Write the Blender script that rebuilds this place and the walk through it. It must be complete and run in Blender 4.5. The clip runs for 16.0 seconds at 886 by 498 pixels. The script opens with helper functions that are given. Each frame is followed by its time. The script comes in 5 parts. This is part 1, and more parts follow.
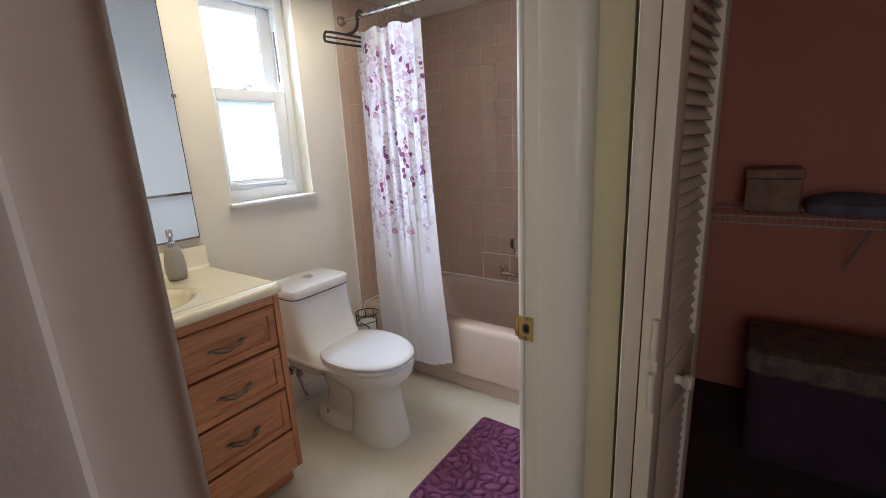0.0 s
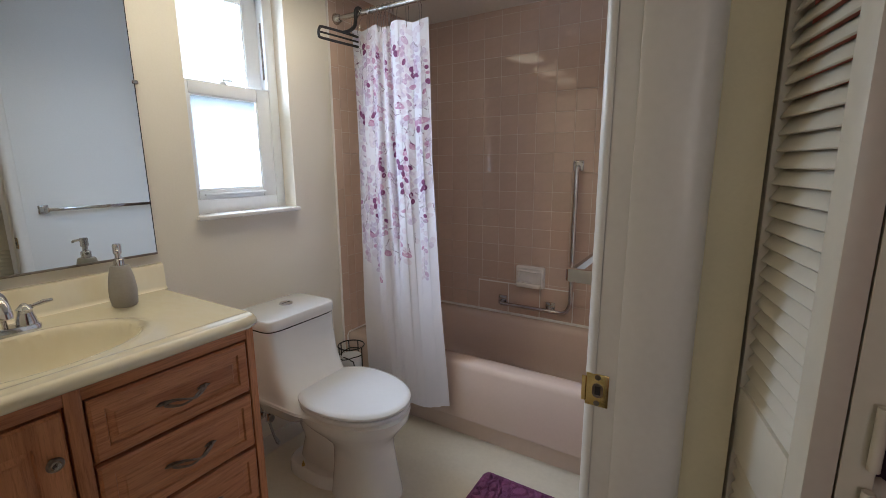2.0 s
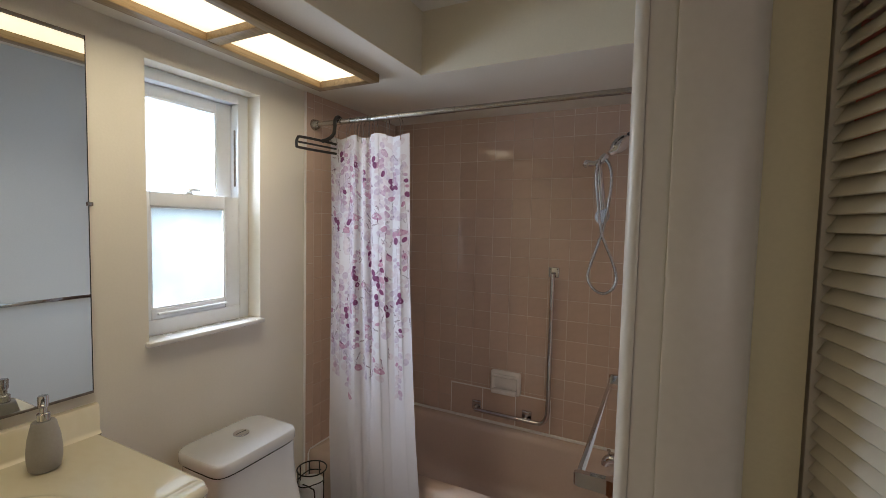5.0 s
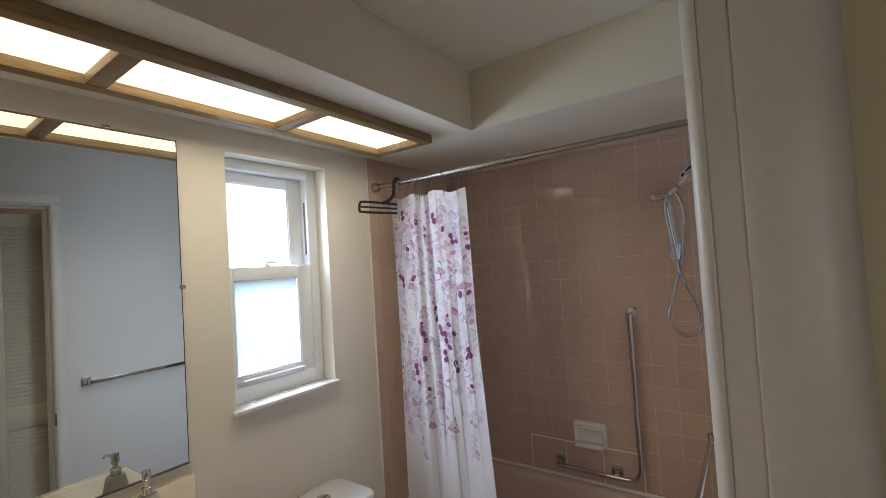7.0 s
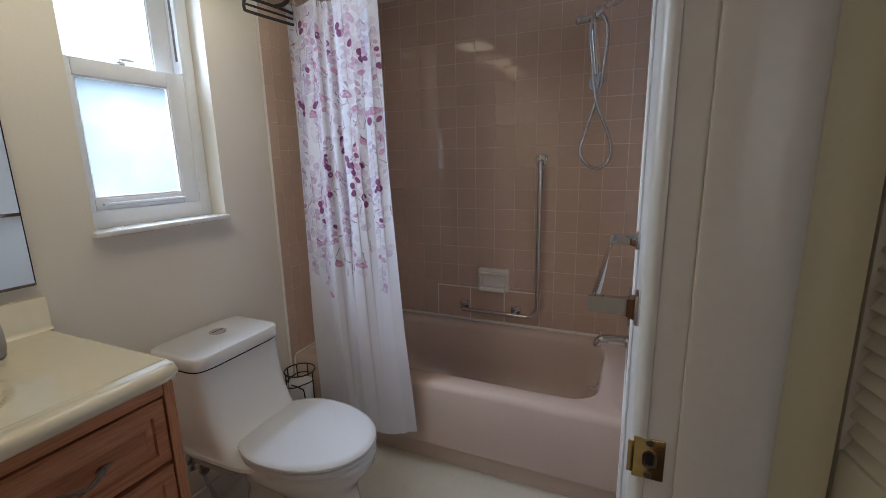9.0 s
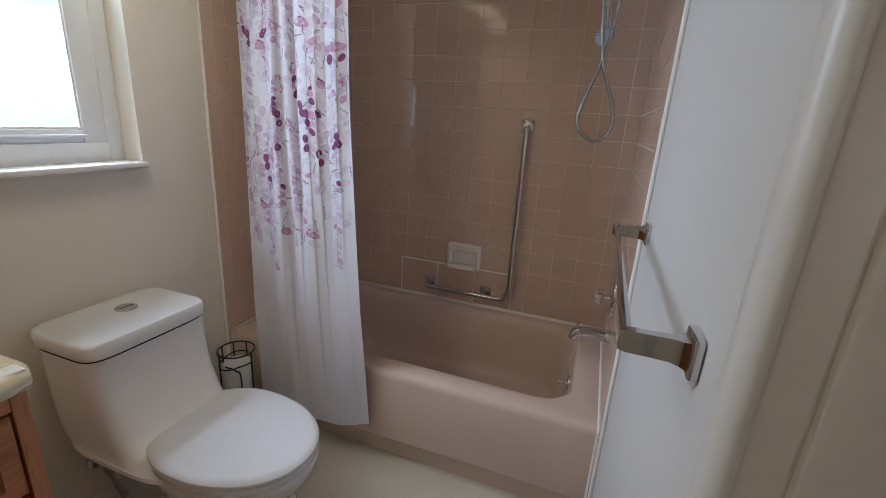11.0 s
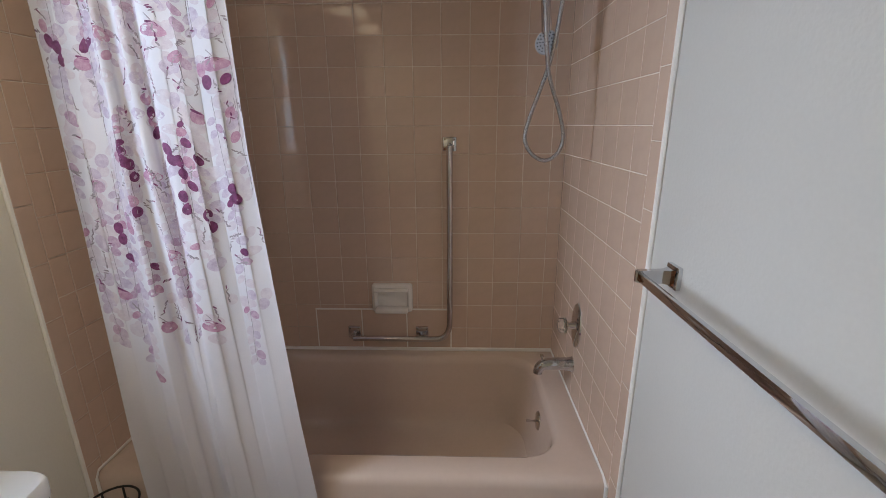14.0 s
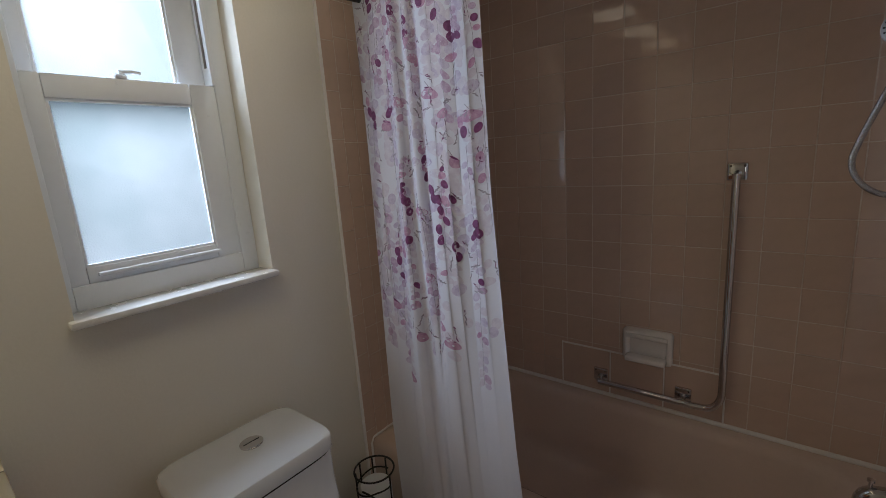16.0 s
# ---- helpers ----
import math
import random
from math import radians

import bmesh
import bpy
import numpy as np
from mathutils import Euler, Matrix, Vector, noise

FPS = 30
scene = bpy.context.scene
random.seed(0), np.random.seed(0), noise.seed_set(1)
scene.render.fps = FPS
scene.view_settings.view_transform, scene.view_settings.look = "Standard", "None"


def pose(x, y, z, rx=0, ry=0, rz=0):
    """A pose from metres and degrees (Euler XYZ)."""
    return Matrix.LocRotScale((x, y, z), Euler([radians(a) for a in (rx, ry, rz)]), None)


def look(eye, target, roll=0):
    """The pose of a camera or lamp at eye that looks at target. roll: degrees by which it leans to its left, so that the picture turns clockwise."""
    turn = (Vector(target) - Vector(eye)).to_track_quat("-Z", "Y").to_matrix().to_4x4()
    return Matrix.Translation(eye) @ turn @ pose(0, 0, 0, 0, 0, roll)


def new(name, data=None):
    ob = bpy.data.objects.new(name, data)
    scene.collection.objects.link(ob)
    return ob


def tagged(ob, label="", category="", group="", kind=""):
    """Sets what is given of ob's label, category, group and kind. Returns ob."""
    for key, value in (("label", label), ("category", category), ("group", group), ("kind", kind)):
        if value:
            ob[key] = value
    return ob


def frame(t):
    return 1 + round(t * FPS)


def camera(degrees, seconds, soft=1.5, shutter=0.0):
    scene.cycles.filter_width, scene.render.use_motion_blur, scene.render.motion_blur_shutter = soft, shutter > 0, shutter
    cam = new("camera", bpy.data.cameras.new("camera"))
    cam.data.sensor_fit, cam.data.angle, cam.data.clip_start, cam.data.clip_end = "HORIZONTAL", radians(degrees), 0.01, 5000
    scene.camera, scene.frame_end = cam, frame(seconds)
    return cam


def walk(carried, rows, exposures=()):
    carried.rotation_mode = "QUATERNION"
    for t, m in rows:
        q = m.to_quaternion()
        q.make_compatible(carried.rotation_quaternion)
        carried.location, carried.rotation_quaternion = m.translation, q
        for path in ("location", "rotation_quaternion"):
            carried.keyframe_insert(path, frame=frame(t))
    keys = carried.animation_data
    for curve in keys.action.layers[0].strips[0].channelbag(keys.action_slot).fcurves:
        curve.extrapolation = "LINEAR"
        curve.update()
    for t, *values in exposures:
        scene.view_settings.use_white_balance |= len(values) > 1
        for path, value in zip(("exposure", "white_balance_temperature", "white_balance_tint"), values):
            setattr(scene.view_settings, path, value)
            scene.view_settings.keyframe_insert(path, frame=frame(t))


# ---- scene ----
cam = camera(91.3, 16.0, soft=0.85)
PATH = [
    (0, (1.947, 0.419, 1.382), (0.817, 1.998, 0.902), -2.9),
    (0.5, (1.84, 0.469, 1.357), (0.648, 2.006, 0.892), -0.3),
    (1, (1.772, 0.51, 1.367), (0.516, 2.007, 0.942), 0.9),
    (1.5, (1.725, 0.55, 1.356), (0.512, 2.098, 0.993), -2.3),
    (2, (1.682, 0.558, 1.335), (0.649, 2.228, 0.957), -0.4),
    (2.5, (1.636, 0.582, 1.319), (0.672, 2.267, 0.838), -0.5),
    (3, (1.589, 0.594, 1.308), (0.682, 2.292, 0.767), -0.1),
    (3.5, (1.549, 0.614, 1.407), (0.64, 2.338, 0.957), 2.1),
    (4, (1.539, 0.623, 1.533), (0.622, 2.384, 1.298), 2.0),
    (4.5, (1.555, 0.621, 1.549), (0.636, 2.389, 1.382), 1.7),
    (5, (1.564, 0.623, 1.58), (0.665, 2.406, 1.464), 1.3),
    (5.2, (1.567, 0.62, 1.596), (0.662, 2.403, 1.542), 1.1),
    (7.3, (1.575, 0.642, 1.64), (0.404, 2.262, 1.706), -3.8),
    (7.5, (1.553, 0.636, 1.567), (0.437, 2.296, 1.532), -4.9),
    (8, (1.519, 0.673, 1.489), (0.564, 2.408, 1.208), -4.7),
    (8.5, (1.493, 0.692, 1.423), (0.641, 2.468, 1.075), -2.5),
    (9, (1.498, 0.721, 1.348), (0.701, 2.51, 0.939), -1.2),
    (9.2, (1.499, 0.734, 1.323), (0.739, 2.529, 0.878), -0.8),
    (11.3, (1.325, 0.961, 1.344), (0.724, 2.779, 0.768), 4.6),
    (11.5, (1.23, 0.956, 1.368), (0.713, 2.819, 0.855), 3.7),
    (12, (1.174, 0.944, 1.403), (0.834, 2.835, 0.851), 1.8),
    (12.5, (1.208, 0.965, 1.425), (0.79, 2.843, 0.878), 1.9),
    (13, (1.173, 1.07, 1.419), (0.928, 2.975, 0.862), -0.5),
    (13.5, (1.091, 1.145, 1.412), (1.038, 3.067, 0.86), -0.1),
    (14, (1.075, 1.215, 1.404), (1.017, 3.136, 0.853), -0.3),
    (14.5, (1.107, 1.264, 1.426), (0.674, 3.151, 0.922), -3.5),
    (15, (1.179, 1.296, 1.439), (0.39, 3.073, 0.969), -3.8),
    (15.5, (1.2, 1.306, 1.446), (0.124, 2.934, 1.007), -4.1),
    (16, (1.182, 1.296, 1.434), (-0.05, 2.819, 1.028), -4.0),
]
EXPOSURES = [
    (0, 0.14, 5700, 10), (0.5, 0.04, 5700, 10), (1, -0.06, 5700, 10), (1.5, -0.21, 5700, 10), (2.5, -0.31, 5750, 10), (3, -0.28, 5800, 10), (4, -0.51, 6150, 10), (5, -0.61, 6150, 10), (7.5, -0.51, 5800, 10), (8.5, -0.62, 5650, 10), (9, -0.66, 5600, 10), (11.5, -0.51, 5850, 10),
    (12.0, -0.64, 5950, 10), (12.5, -0.68, 6000, 10), (13.0, -0.74, 6050, 10), (14.0, -0.39, 6050, 10), (14.5, -0.44, 6100, 10), (15.0, -0.46, 5850, 10), (15.5, -1.26, 5950, 10), (16, -1.41, 5900, 10),
]
walk(cam, [(t, look(eye, target, roll)) for t, eye, target, roll in PATH], EXPOSURES)

# ---- world and large lights ----
world = bpy.data.worlds.new("sky")
scene.world = world
world.use_nodes = True
wn = world.node_tree.nodes
sky = wn.new("ShaderNodeTexSky")
sky.sky_type, sky.sun_disc = "NISHITA", False
sky.sun_elevation, sky.sun_rotation = radians(42), radians(120)
world.node_tree.links.new(sky.outputs[0], wn["Background"].inputs[0])
wn["Background"].inputs[1].default_value = 0.08


def area_lamp(name, m, sx, sy, power, color):
    lamp = bpy.data.lights.new(name, "AREA")
    lamp.shape, lamp.size, lamp.size_y, lamp.energy, lamp.color = "RECTANGLE", sx, sy, power, color
    ob = new(name, lamp)
    ob.matrix_world = m
    return ob


# sky light in the bathroom window; unseen lamp added to brighten hall and closet
area_lamp("window_daylight", pose(-0.68, 1.46, 1.94, 0, -64, 22), 1.15, 0.9, 140, (0.755, 0.85, 1.0))
area_lamp("hall_added_light", pose(2.36, -1.25, 1.5, 90, 0, 0), 0.72, 1.05, 8.0, (1.0, 0.90, 0.80))

# the fluorescent tubes behind the panels of the ceiling light
area_lamp("ceiling_tubes", pose(0.314, 1.325, 2.197), 0.23, 1.54, 11.5, (1.0, 0.85, 0.60))

# ---- materials ----


def nodes_of(name):
    m = bpy.data.materials.new(name)
    m.use_nodes = True
    t = m.node_tree
    return m, t, t.nodes["Principled BSDF"]


def add_node(t, kind, **values):
    n = t.nodes.new("ShaderNode" + kind)
    for key, value in values.items():
        n.inputs[key].default_value = value
    return n


def plain(name, a, b, rough=0.5, metal=0.0, coarse=3.0, fine=60.0, bump=0.05, rvar=0.1, stretch=(1, 1, 1), coat=0.0, spread=0.0):
    """Two colours mixed by noise at two scales, with fine relief; spread: how far separate pieces differ."""
    m, t, p = nodes_of(name)
    co = t.nodes.new("ShaderNodeTexCoord")
    mp = add_node(t, "Mapping", Scale=stretch)
    t.links.new(co.outputs["Object"], mp.inputs[0])
    big = add_node(t, "TexNoise", Scale=coarse, Detail=4.0)
    small = add_node(t, "TexNoise", Scale=fine, Detail=3.0)
    for n in (big, small):
        t.links.new(mp.outputs[0], n.inputs["Vector"])
    mix = t.nodes.new("ShaderNodeMix")
    mix.data_type = "FLOAT"
    mix.inputs[0].default_value = 0.35
    t.links.new(big.outputs[0], mix.inputs[2])
    t.links.new(small.outputs[0], mix.inputs[3])
    ramp = t.nodes.new("ShaderNodeValToRGB")
    ramp.color_ramp.elements[0].position, ramp.color_ramp.elements[1].position = 0.32, 0.68
    ramp.color_ramp.elements[0].color, ramp.color_ramp.elements[1].color = (*a, 1), (*b, 1)
    t.links.new(mix.outputs[0], ramp.inputs[0])
    out = ramp.outputs[0]
    if spread:
        info = t.nodes.new("ShaderNodeObjectInfo")
        span = add_node(t, "MapRange", **{"To Min": 1 - spread, "To Max": 1 + spread})
        t.links.new(info.outputs["Random"], span.inputs[0])
        hsv = t.nodes.new("ShaderNodeHueSaturation")
        t.links.new(span.outputs[0], hsv.inputs["Value"])
        t.links.new(out, hsv.inputs["Color"])
        out = hsv.outputs[0]
    t.links.new(out, p.inputs["Base Color"])
    rr = add_node(t, "MapRange", **{"To Min": max(0.02, rough - rvar), "To Max": min(1, rough + rvar)})
    t.links.new(small.outputs[0], rr.inputs[0])
    t.links.new(rr.outputs[0], p.inputs["Roughness"])
    p.inputs["Metallic"].default_value = metal
    p.inputs["Coat Weight"].default_value = coat
    p.inputs["Coat Roughness"].default_value = 0.05
    if bump:
        bp = add_node(t, "Bump", Strength=bump, Distance=0.004)
        t.links.new(small.outputs[0], bp.inputs["Height"])
        t.links.new(bp.outputs[0], p.inputs["Normal"])
    return m


def wood(name, a, b, axis="y"):
    m, t, p = nodes_of(name)
    co = t.nodes.new("ShaderNodeTexCoord")
    scale = {"y": (26, 1.6, 26), "z": (26, 26, 1.6), "x": (1.6, 26, 26)}[axis]
    mp = add_node(t, "Mapping", Scale=scale)
    t.links.new(co.outputs["Object"], mp.inputs[0])
    grain = add_node(t, "TexNoise", Scale=1.4, Detail=8.0, Roughness=0.65, Distortion=0.9)
    pores = add_node(t, "TexNoise", Scale=9.0, Detail=4.0, Roughness=0.7)
    for n in (grain, pores):
        t.links.new(mp.outputs[0], n.inputs["Vector"])
    ramp = t.nodes.new("ShaderNodeValToRGB")
    e = ramp.color_ramp.elements
    e[0].position, e[1].position = 0.36, 0.62
    e[0].color, e[1].color = (*a, 1), (*b, 1)
    t.links.new(grain.outputs[0], ramp.inputs[0])
    dark = t.nodes.new("ShaderNodeMix")
    dark.data_type, dark.blend_type = "RGBA", "MULTIPLY"
    dark.inputs[0].default_value = 0.38
    r2 = t.nodes.new("ShaderNodeValToRGB")
    r2.color_ramp.elements[0].position, r2.color_ramp.elements[1].position = 0.38, 0.5
    r2.color_ramp.elements[0].color = (0.45, 0.35, 0.28, 1)
    t.links.new(pores.outputs[0], r2.inputs[0])
    t.links.new(ramp.outputs[0], dark.inputs[6])
    t.links.new(r2.outputs[0], dark.inputs[7])
    t.links.new(dark.outputs[2], p.inputs["Base Color"])
    p.inputs["Roughness"].default_value = 0.38
    bp = add_node(t, "Bump", Strength=0.12, Distance=0.003)
    t.links.new(pores.outputs[0], bp.inputs["Height"])
    t.links.new(bp.outputs[0], p.inputs["Normal"])
    return m


def glow(name, color, strength, body=(0.9, 0.85, 0.7)):
    m, t, p = nodes_of(name)
    co = t.nodes.new("ShaderNodeTexCoord")
    n = add_node(t, "TexNoise", Scale=2.2, Detail=2.0)
    t.links.new(co.outputs["Object"], n.inputs["Vector"])
    rng = add_node(t, "MapRange", **{"To Min": strength * 0.75, "To Max": strength * 1.25})
    t.links.new(n.outputs[0], rng.inputs[0])
    t.links.new(rng.outputs[0], p.inputs["Emission Strength"])
    p.inputs["Emission Color"].default_value = (*color, 1)
    p.inputs["Base Color"].default_value = (*body, 1)
    p.inputs["Roughness"].default_value = 0.45
    return m


def frosted(name):
    """Obscure glass that scatters the daylight behind it."""
    m, t, p = nodes_of(name)
    t.nodes.remove(p)
    co = t.nodes.new("ShaderNodeTexCoord")
    n = add_node(t, "TexNoise", Scale=3.0, Detail=3.0)
    fine = add_node(t, "TexNoise", Scale=260.0, Detail=2.0)
    for k in (n, fine):
        t.links.new(co.outputs["Object"], k.inputs["Vector"])
    ramp = t.nodes.new("ShaderNodeValToRGB")
    ramp.color_ramp.elements[0].color, ramp.color_ramp.elements[1].color = (0.175, 0.190, 0.180, 1), (0.26, 0.26, 0.248, 1)
    ramp.color_ramp.elements[0].position, ramp.color_ramp.elements[1].position = 0.3, 0.65
    t.links.new(n.outputs[0], ramp.inputs[0])
    tr = t.nodes.new("ShaderNodeBsdfTranslucent")
    t.links.new(ramp.outputs[0], tr.inputs[0])
    gl = add_node(t, "BsdfGlossy", Roughness=0.25)
    bp = add_node(t, "Bump", Strength=0.3, Distance=0.002)
    t.links.new(fine.outputs[0], bp.inputs["Height"])
    for k in (tr, gl):
        t.links.new(bp.outputs[0], k.inputs["Normal"])
    mx = t.nodes.new("ShaderNodeMixShader")
    mx.inputs[0].default_value = 0.05
    t.links.new(tr.outputs[0], mx.inputs[1])
    t.links.new(gl.outputs[0], mx.inputs[2])
    t.links.new(mx.outputs[0], t.nodes["Material Output"].inputs[0])
    return m


def clear_glass(name, tint):
    m, t, p = nodes_of(name)
    p.inputs["Base Color"].default_value = (*tint, 1)
    p.inputs["Roughness"].default_value, p.inputs["Transmission Weight"].default_value, p.inputs["IOR"].default_value = 0.04, 1.0, 1.45
    return m


M = {}
M["paint"] = plain("wall_paint", (0.745, 0.70, 0.60), (0.795, 0.75, 0.65), 0.55, 0, 1.6, 140, 0.10, 0.08)
# wall paint yellowed to carry the warm light of the ceiling tubes
M["cream_paint"] = plain("soffit_warm_lit_paint", (0.72, 0.645, 0.49), (0.77, 0.69, 0.53), 0.6, 0, 1.6, 140, 0.10, 0.08)
M["hall_paint"] = plain("hall_yellow_paint", (0.58, 0.515, 0.33), (0.63, 0.56, 0.37), 0.55, 0, 1.6, 140, 0.10, 0.08)
M["paint_grey"] = plain("off_white_paint", (0.575, 0.56, 0.53), (0.62, 0.605, 0.575), 0.5, 0, 1.6, 140, 0.10, 0.08)
M["ceiling"] = plain("ceiling_paint", (0.74, 0.70, 0.62), (0.79, 0.75, 0.67), 0.75, 0, 2.0, 120, 0.12)
M["terracotta"] = plain("terracotta_paint", (0.60, 0.225, 0.155), (0.66, 0.265, 0.185), 0.6, 0, 1.5, 90, 0.1)
M["white"] = plain("white_gloss_paint", (0.62, 0.595, 0.55), (0.68, 0.655, 0.61), 0.34, 0, 4, 70, 0.06)
M["door_white"] = plain("louvre_white_paint", (0.55, 0.51, 0.42), (0.61, 0.565, 0.47), 0.42, 0, 5, 80, 0.06)
M["vinyl"] = plain("window_vinyl", (0.80, 0.82, 0.84), (0.84, 0.86, 0.88), 0.32, 0, 5, 60, 0.02)
M["sill"] = plain("sill_marble", (0.74, 0.72, 0.68), (0.84, 0.83, 0.80), 0.25, 0, 7, 40, 0.02)
M["tile"] = plain("wall_tile_glaze", (0.61, 0.457, 0.366), (0.65, 0.487, 0.39), 0.07, 0, 14, 45, 0.012, 0.03, spread=0.03, coat=0.5)
M["tile"].node_tree.nodes["Principled BSDF"].inputs["Specular IOR Level"].default_value = 0.6
M["grout"] = plain("grout", (0.50, 0.405, 0.335), (0.82, 0.73, 0.655), 0.85, 0, 2.2, 120, 0.2)
M["white_grout"] = plain("white_grout", (0.80, 0.76, 0.72), (0.86, 0.82, 0.78), 0.7, 0, 9, 120, 0.2)
M["caulk"] = plain("caulk", (0.80, 0.76, 0.72), (0.86, 0.83, 0.80), 0.5, 0, 12, 60, 0.15)
M["tub"] = plain("tub_enamel", (0.65, 0.515, 0.435), (0.69, 0.55, 0.465), 0.12, 0, 3, 60, 0.015, 0.05, coat=0.3)
M["floor"] = plain("sheet_vinyl", (0.60, 0.55, 0.45), (0.69, 0.64, 0.53), 0.40, 0, 5, 55, 0.10, 0.12)
M["carpet"] = plain("dark_carpet", (0.045, 0.028, 0.035), (0.075, 0.05, 0.055), 0.95, 0, 8, 260, 0.5)
M["porcelain"] = plain("porcelain", (0.78, 0.78, 0.77), (0.81, 0.81, 0.80), 0.10, 0, 3, 30, 0.0, 0.04, coat=0.3)
M["dish"] = plain("dish_glaze", (0.83, 0.78, 0.74), (0.87, 0.83, 0.79), 0.15, 0, 8, 60, 0.02, 0.05)
M["seat"] = plain("seat_plastic", (0.78, 0.79, 0.81), (0.81, 0.82, 0.84), 0.13, 0, 3, 50, 0.01, 0.05)
M["marble"] = plain("cultured_marble", (0.76, 0.675, 0.475), (0.80, 0.735, 0.56), 0.05, 0, 4, 22, 0.0, 0.02, stretch=(1, 2.2, 1), coat=1.0)
M["chrome"] = plain("chrome", (0.58, 0.58, 0.60), (0.66, 0.66, 0.68), 0.045, 1.0, 6, 50, 0.0, 0.05)
M["brushed"] = plain("brushed_steel", (0.42, 0.405, 0.385), (0.48, 0.46, 0.44), 0.24, 1.0, 8, 60, 0.0, 0.04)
M["spray_grey"] = plain("grey_plastic", (0.30, 0.30, 0.31), (0.36, 0.36, 0.37), 0.35, 0, 30, 120, 0.02)
M["brass"] = plain("brass", (0.62, 0.47, 0.18), (0.75, 0.60, 0.28), 0.22, 1.0, 12, 60, 0.03, 0.1)
M["pewter"] = plain("dark_pewter", (0.17, 0.14, 0.12), (0.33, 0.28, 0.24), 0.35, 1.0, 40, 120, 0.1, 0.1)
M["black"] = plain("black_wire", (0.012, 0.011, 0.011), (0.03, 0.027, 0.025), 0.45, 0.2, 20, 120, 0.05)
M["dark"] = plain("dark_gap", (0.012, 0.01, 0.009), (0.02, 0.017, 0.015), 0.8, 0, 8, 60, 0.0)
M["oak"] = wood("oak_horizontal", (0.42, 0.165, 0.075), (0.60, 0.275, 0.128), "y")
M["oak_v"] = wood("oak_vertical", (0.42, 0.165, 0.075), (0.60, 0.275, 0.128), "z")
M["oak_light"] = wood("oak_lamp_frame", (0.20, 0.13, 0.055), (0.30, 0.20, 0.095), "y")
M["dark_wood"] = wood("dark_stained_wood", (0.10, 0.055, 0.035), (0.17, 0.10, 0.065), "z")
M["soap"] = plain("grey_stoneware", (0.33, 0.31, 0.285), (0.38, 0.36, 0.33), 0.5, 0, 10, 160, 0.1)
M["paper"] = plain("toilet_paper", (0.80, 0.79, 0.77), (0.85, 0.84, 0.82), 0.9, 0, 20, 160, 0.3)
M["card"] = plain("cardboard", (0.16, 0.10, 0.06), (0.22, 0.14, 0.09), 0.9, 0, 20, 100, 0.1)
M["rug"] = plain("plum_plush", (0.115, 0.028, 0.085), (0.25, 0.075, 0.19), 0.75, 0, 26, 330, 0.7)
M["curtain"] = plain("white_polyester", (0.745, 0.725, 0.775), (0.79, 0.77, 0.815), 0.62, 0, 6, 420, 0.12)
M["lilac"] = plain("print_lilac", (0.50, 0.40, 0.53), (0.74, 0.68, 0.76), 0.65, 0, 75, 420, 0.1)
M["blush"] = plain("print_blush", (0.64, 0.56, 0.63), (0.77, 0.72, 0.76), 0.65, 0, 70, 420, 0.1)
M["mauve"] = plain("print_mauve", (0.40, 0.23, 0.37), (0.68, 0.54, 0.65), 0.65, 0, 75, 420, 0.1)
M["rose"] = plain("print_rose", (0.40, 0.16, 0.29), (0.66, 0.45, 0.56), 0.65, 0, 75, 420, 0.1)
M["plum"] = plain("print_plum", (0.095, 0.014, 0.068), (0.28, 0.07, 0.20), 0.65, 0, 90, 420, 0.1)
M["stem"] = plain("print_stem", (0.25, 0.20, 0.24), (0.46, 0.41, 0.44), 0.65, 0, 60, 300, 0.1)


def see_through(m, share):
    """Thin cloth: a share of the light passes on, scattered."""
    t = m.node_tree
    p = t.nodes["Principled BSDF"]
    tr = t.nodes.new("ShaderNodeBsdfTranslucent")
    t.links.new(p.inputs["Base Color"].links[0].from_socket, tr.inputs[0])
    mx = t.nodes.new("ShaderNodeMixShader")
    mx.inputs[0].default_value = share
    t.links.new(p.outputs[0], mx.inputs[1])
    t.links.new(tr.outputs[0], mx.inputs[2])
    t.links.new(mx.outputs[0], t.nodes["Material Output"].inputs[0])


for cloth_name in ("curtain", "blush", "lilac", "mauve", "rose", "plum", "stem"):
    see_through(M[cloth_name], 0.14)
M["diffuser"] = glow("lamp_diffuser", (1.0, 0.83, 0.54), 2.1)
M["frosted"] = frosted("obscure_glass")
M["acrylic"] = clear_glass("clear_acrylic", (0.92, 0.94, 0.96))
M["hose"] = plain("steel_hose", (0.36, 0.365, 0.38), (0.52, 0.525, 0.54), 0.25, 1.0, 300, 600, 0.4, 0.1)
M["braid"] = plain("braided_hose", (0.30, 0.30, 0.31), (0.55, 0.55, 0.56), 0.45, 0.7, 200, 600, 0.4)
M["linen_box"] = plain("woven_box", (0.24, 0.15, 0.11), (0.42, 0.30, 0.23), 0.85, 0, 24, 120, 0.5)
M["blue_cloth"] = plain("blue_grey_cloth", (0.10, 0.11, 0.15), (0.19, 0.20, 0.25), 0.9, 0, 14, 160, 0.4)
M["floral_cloth"] = plain("dark_floral_cloth", (0.06, 0.06, 0.055), (0.26, 0.20, 0.15), 0.9, 0, 16, 60, 0.4)
M["stool"] = plain("dark_violet_cloth", (0.04, 0.022, 0.04), (0.07, 0.04, 0.065), 0.85, 0, 9, 160, 0.3)
M["wire"] = plain("coated_wire", (0.50, 0.45, 0.42), (0.58, 0.53, 0.50), 0.4, 0, 9, 80, 0.0)
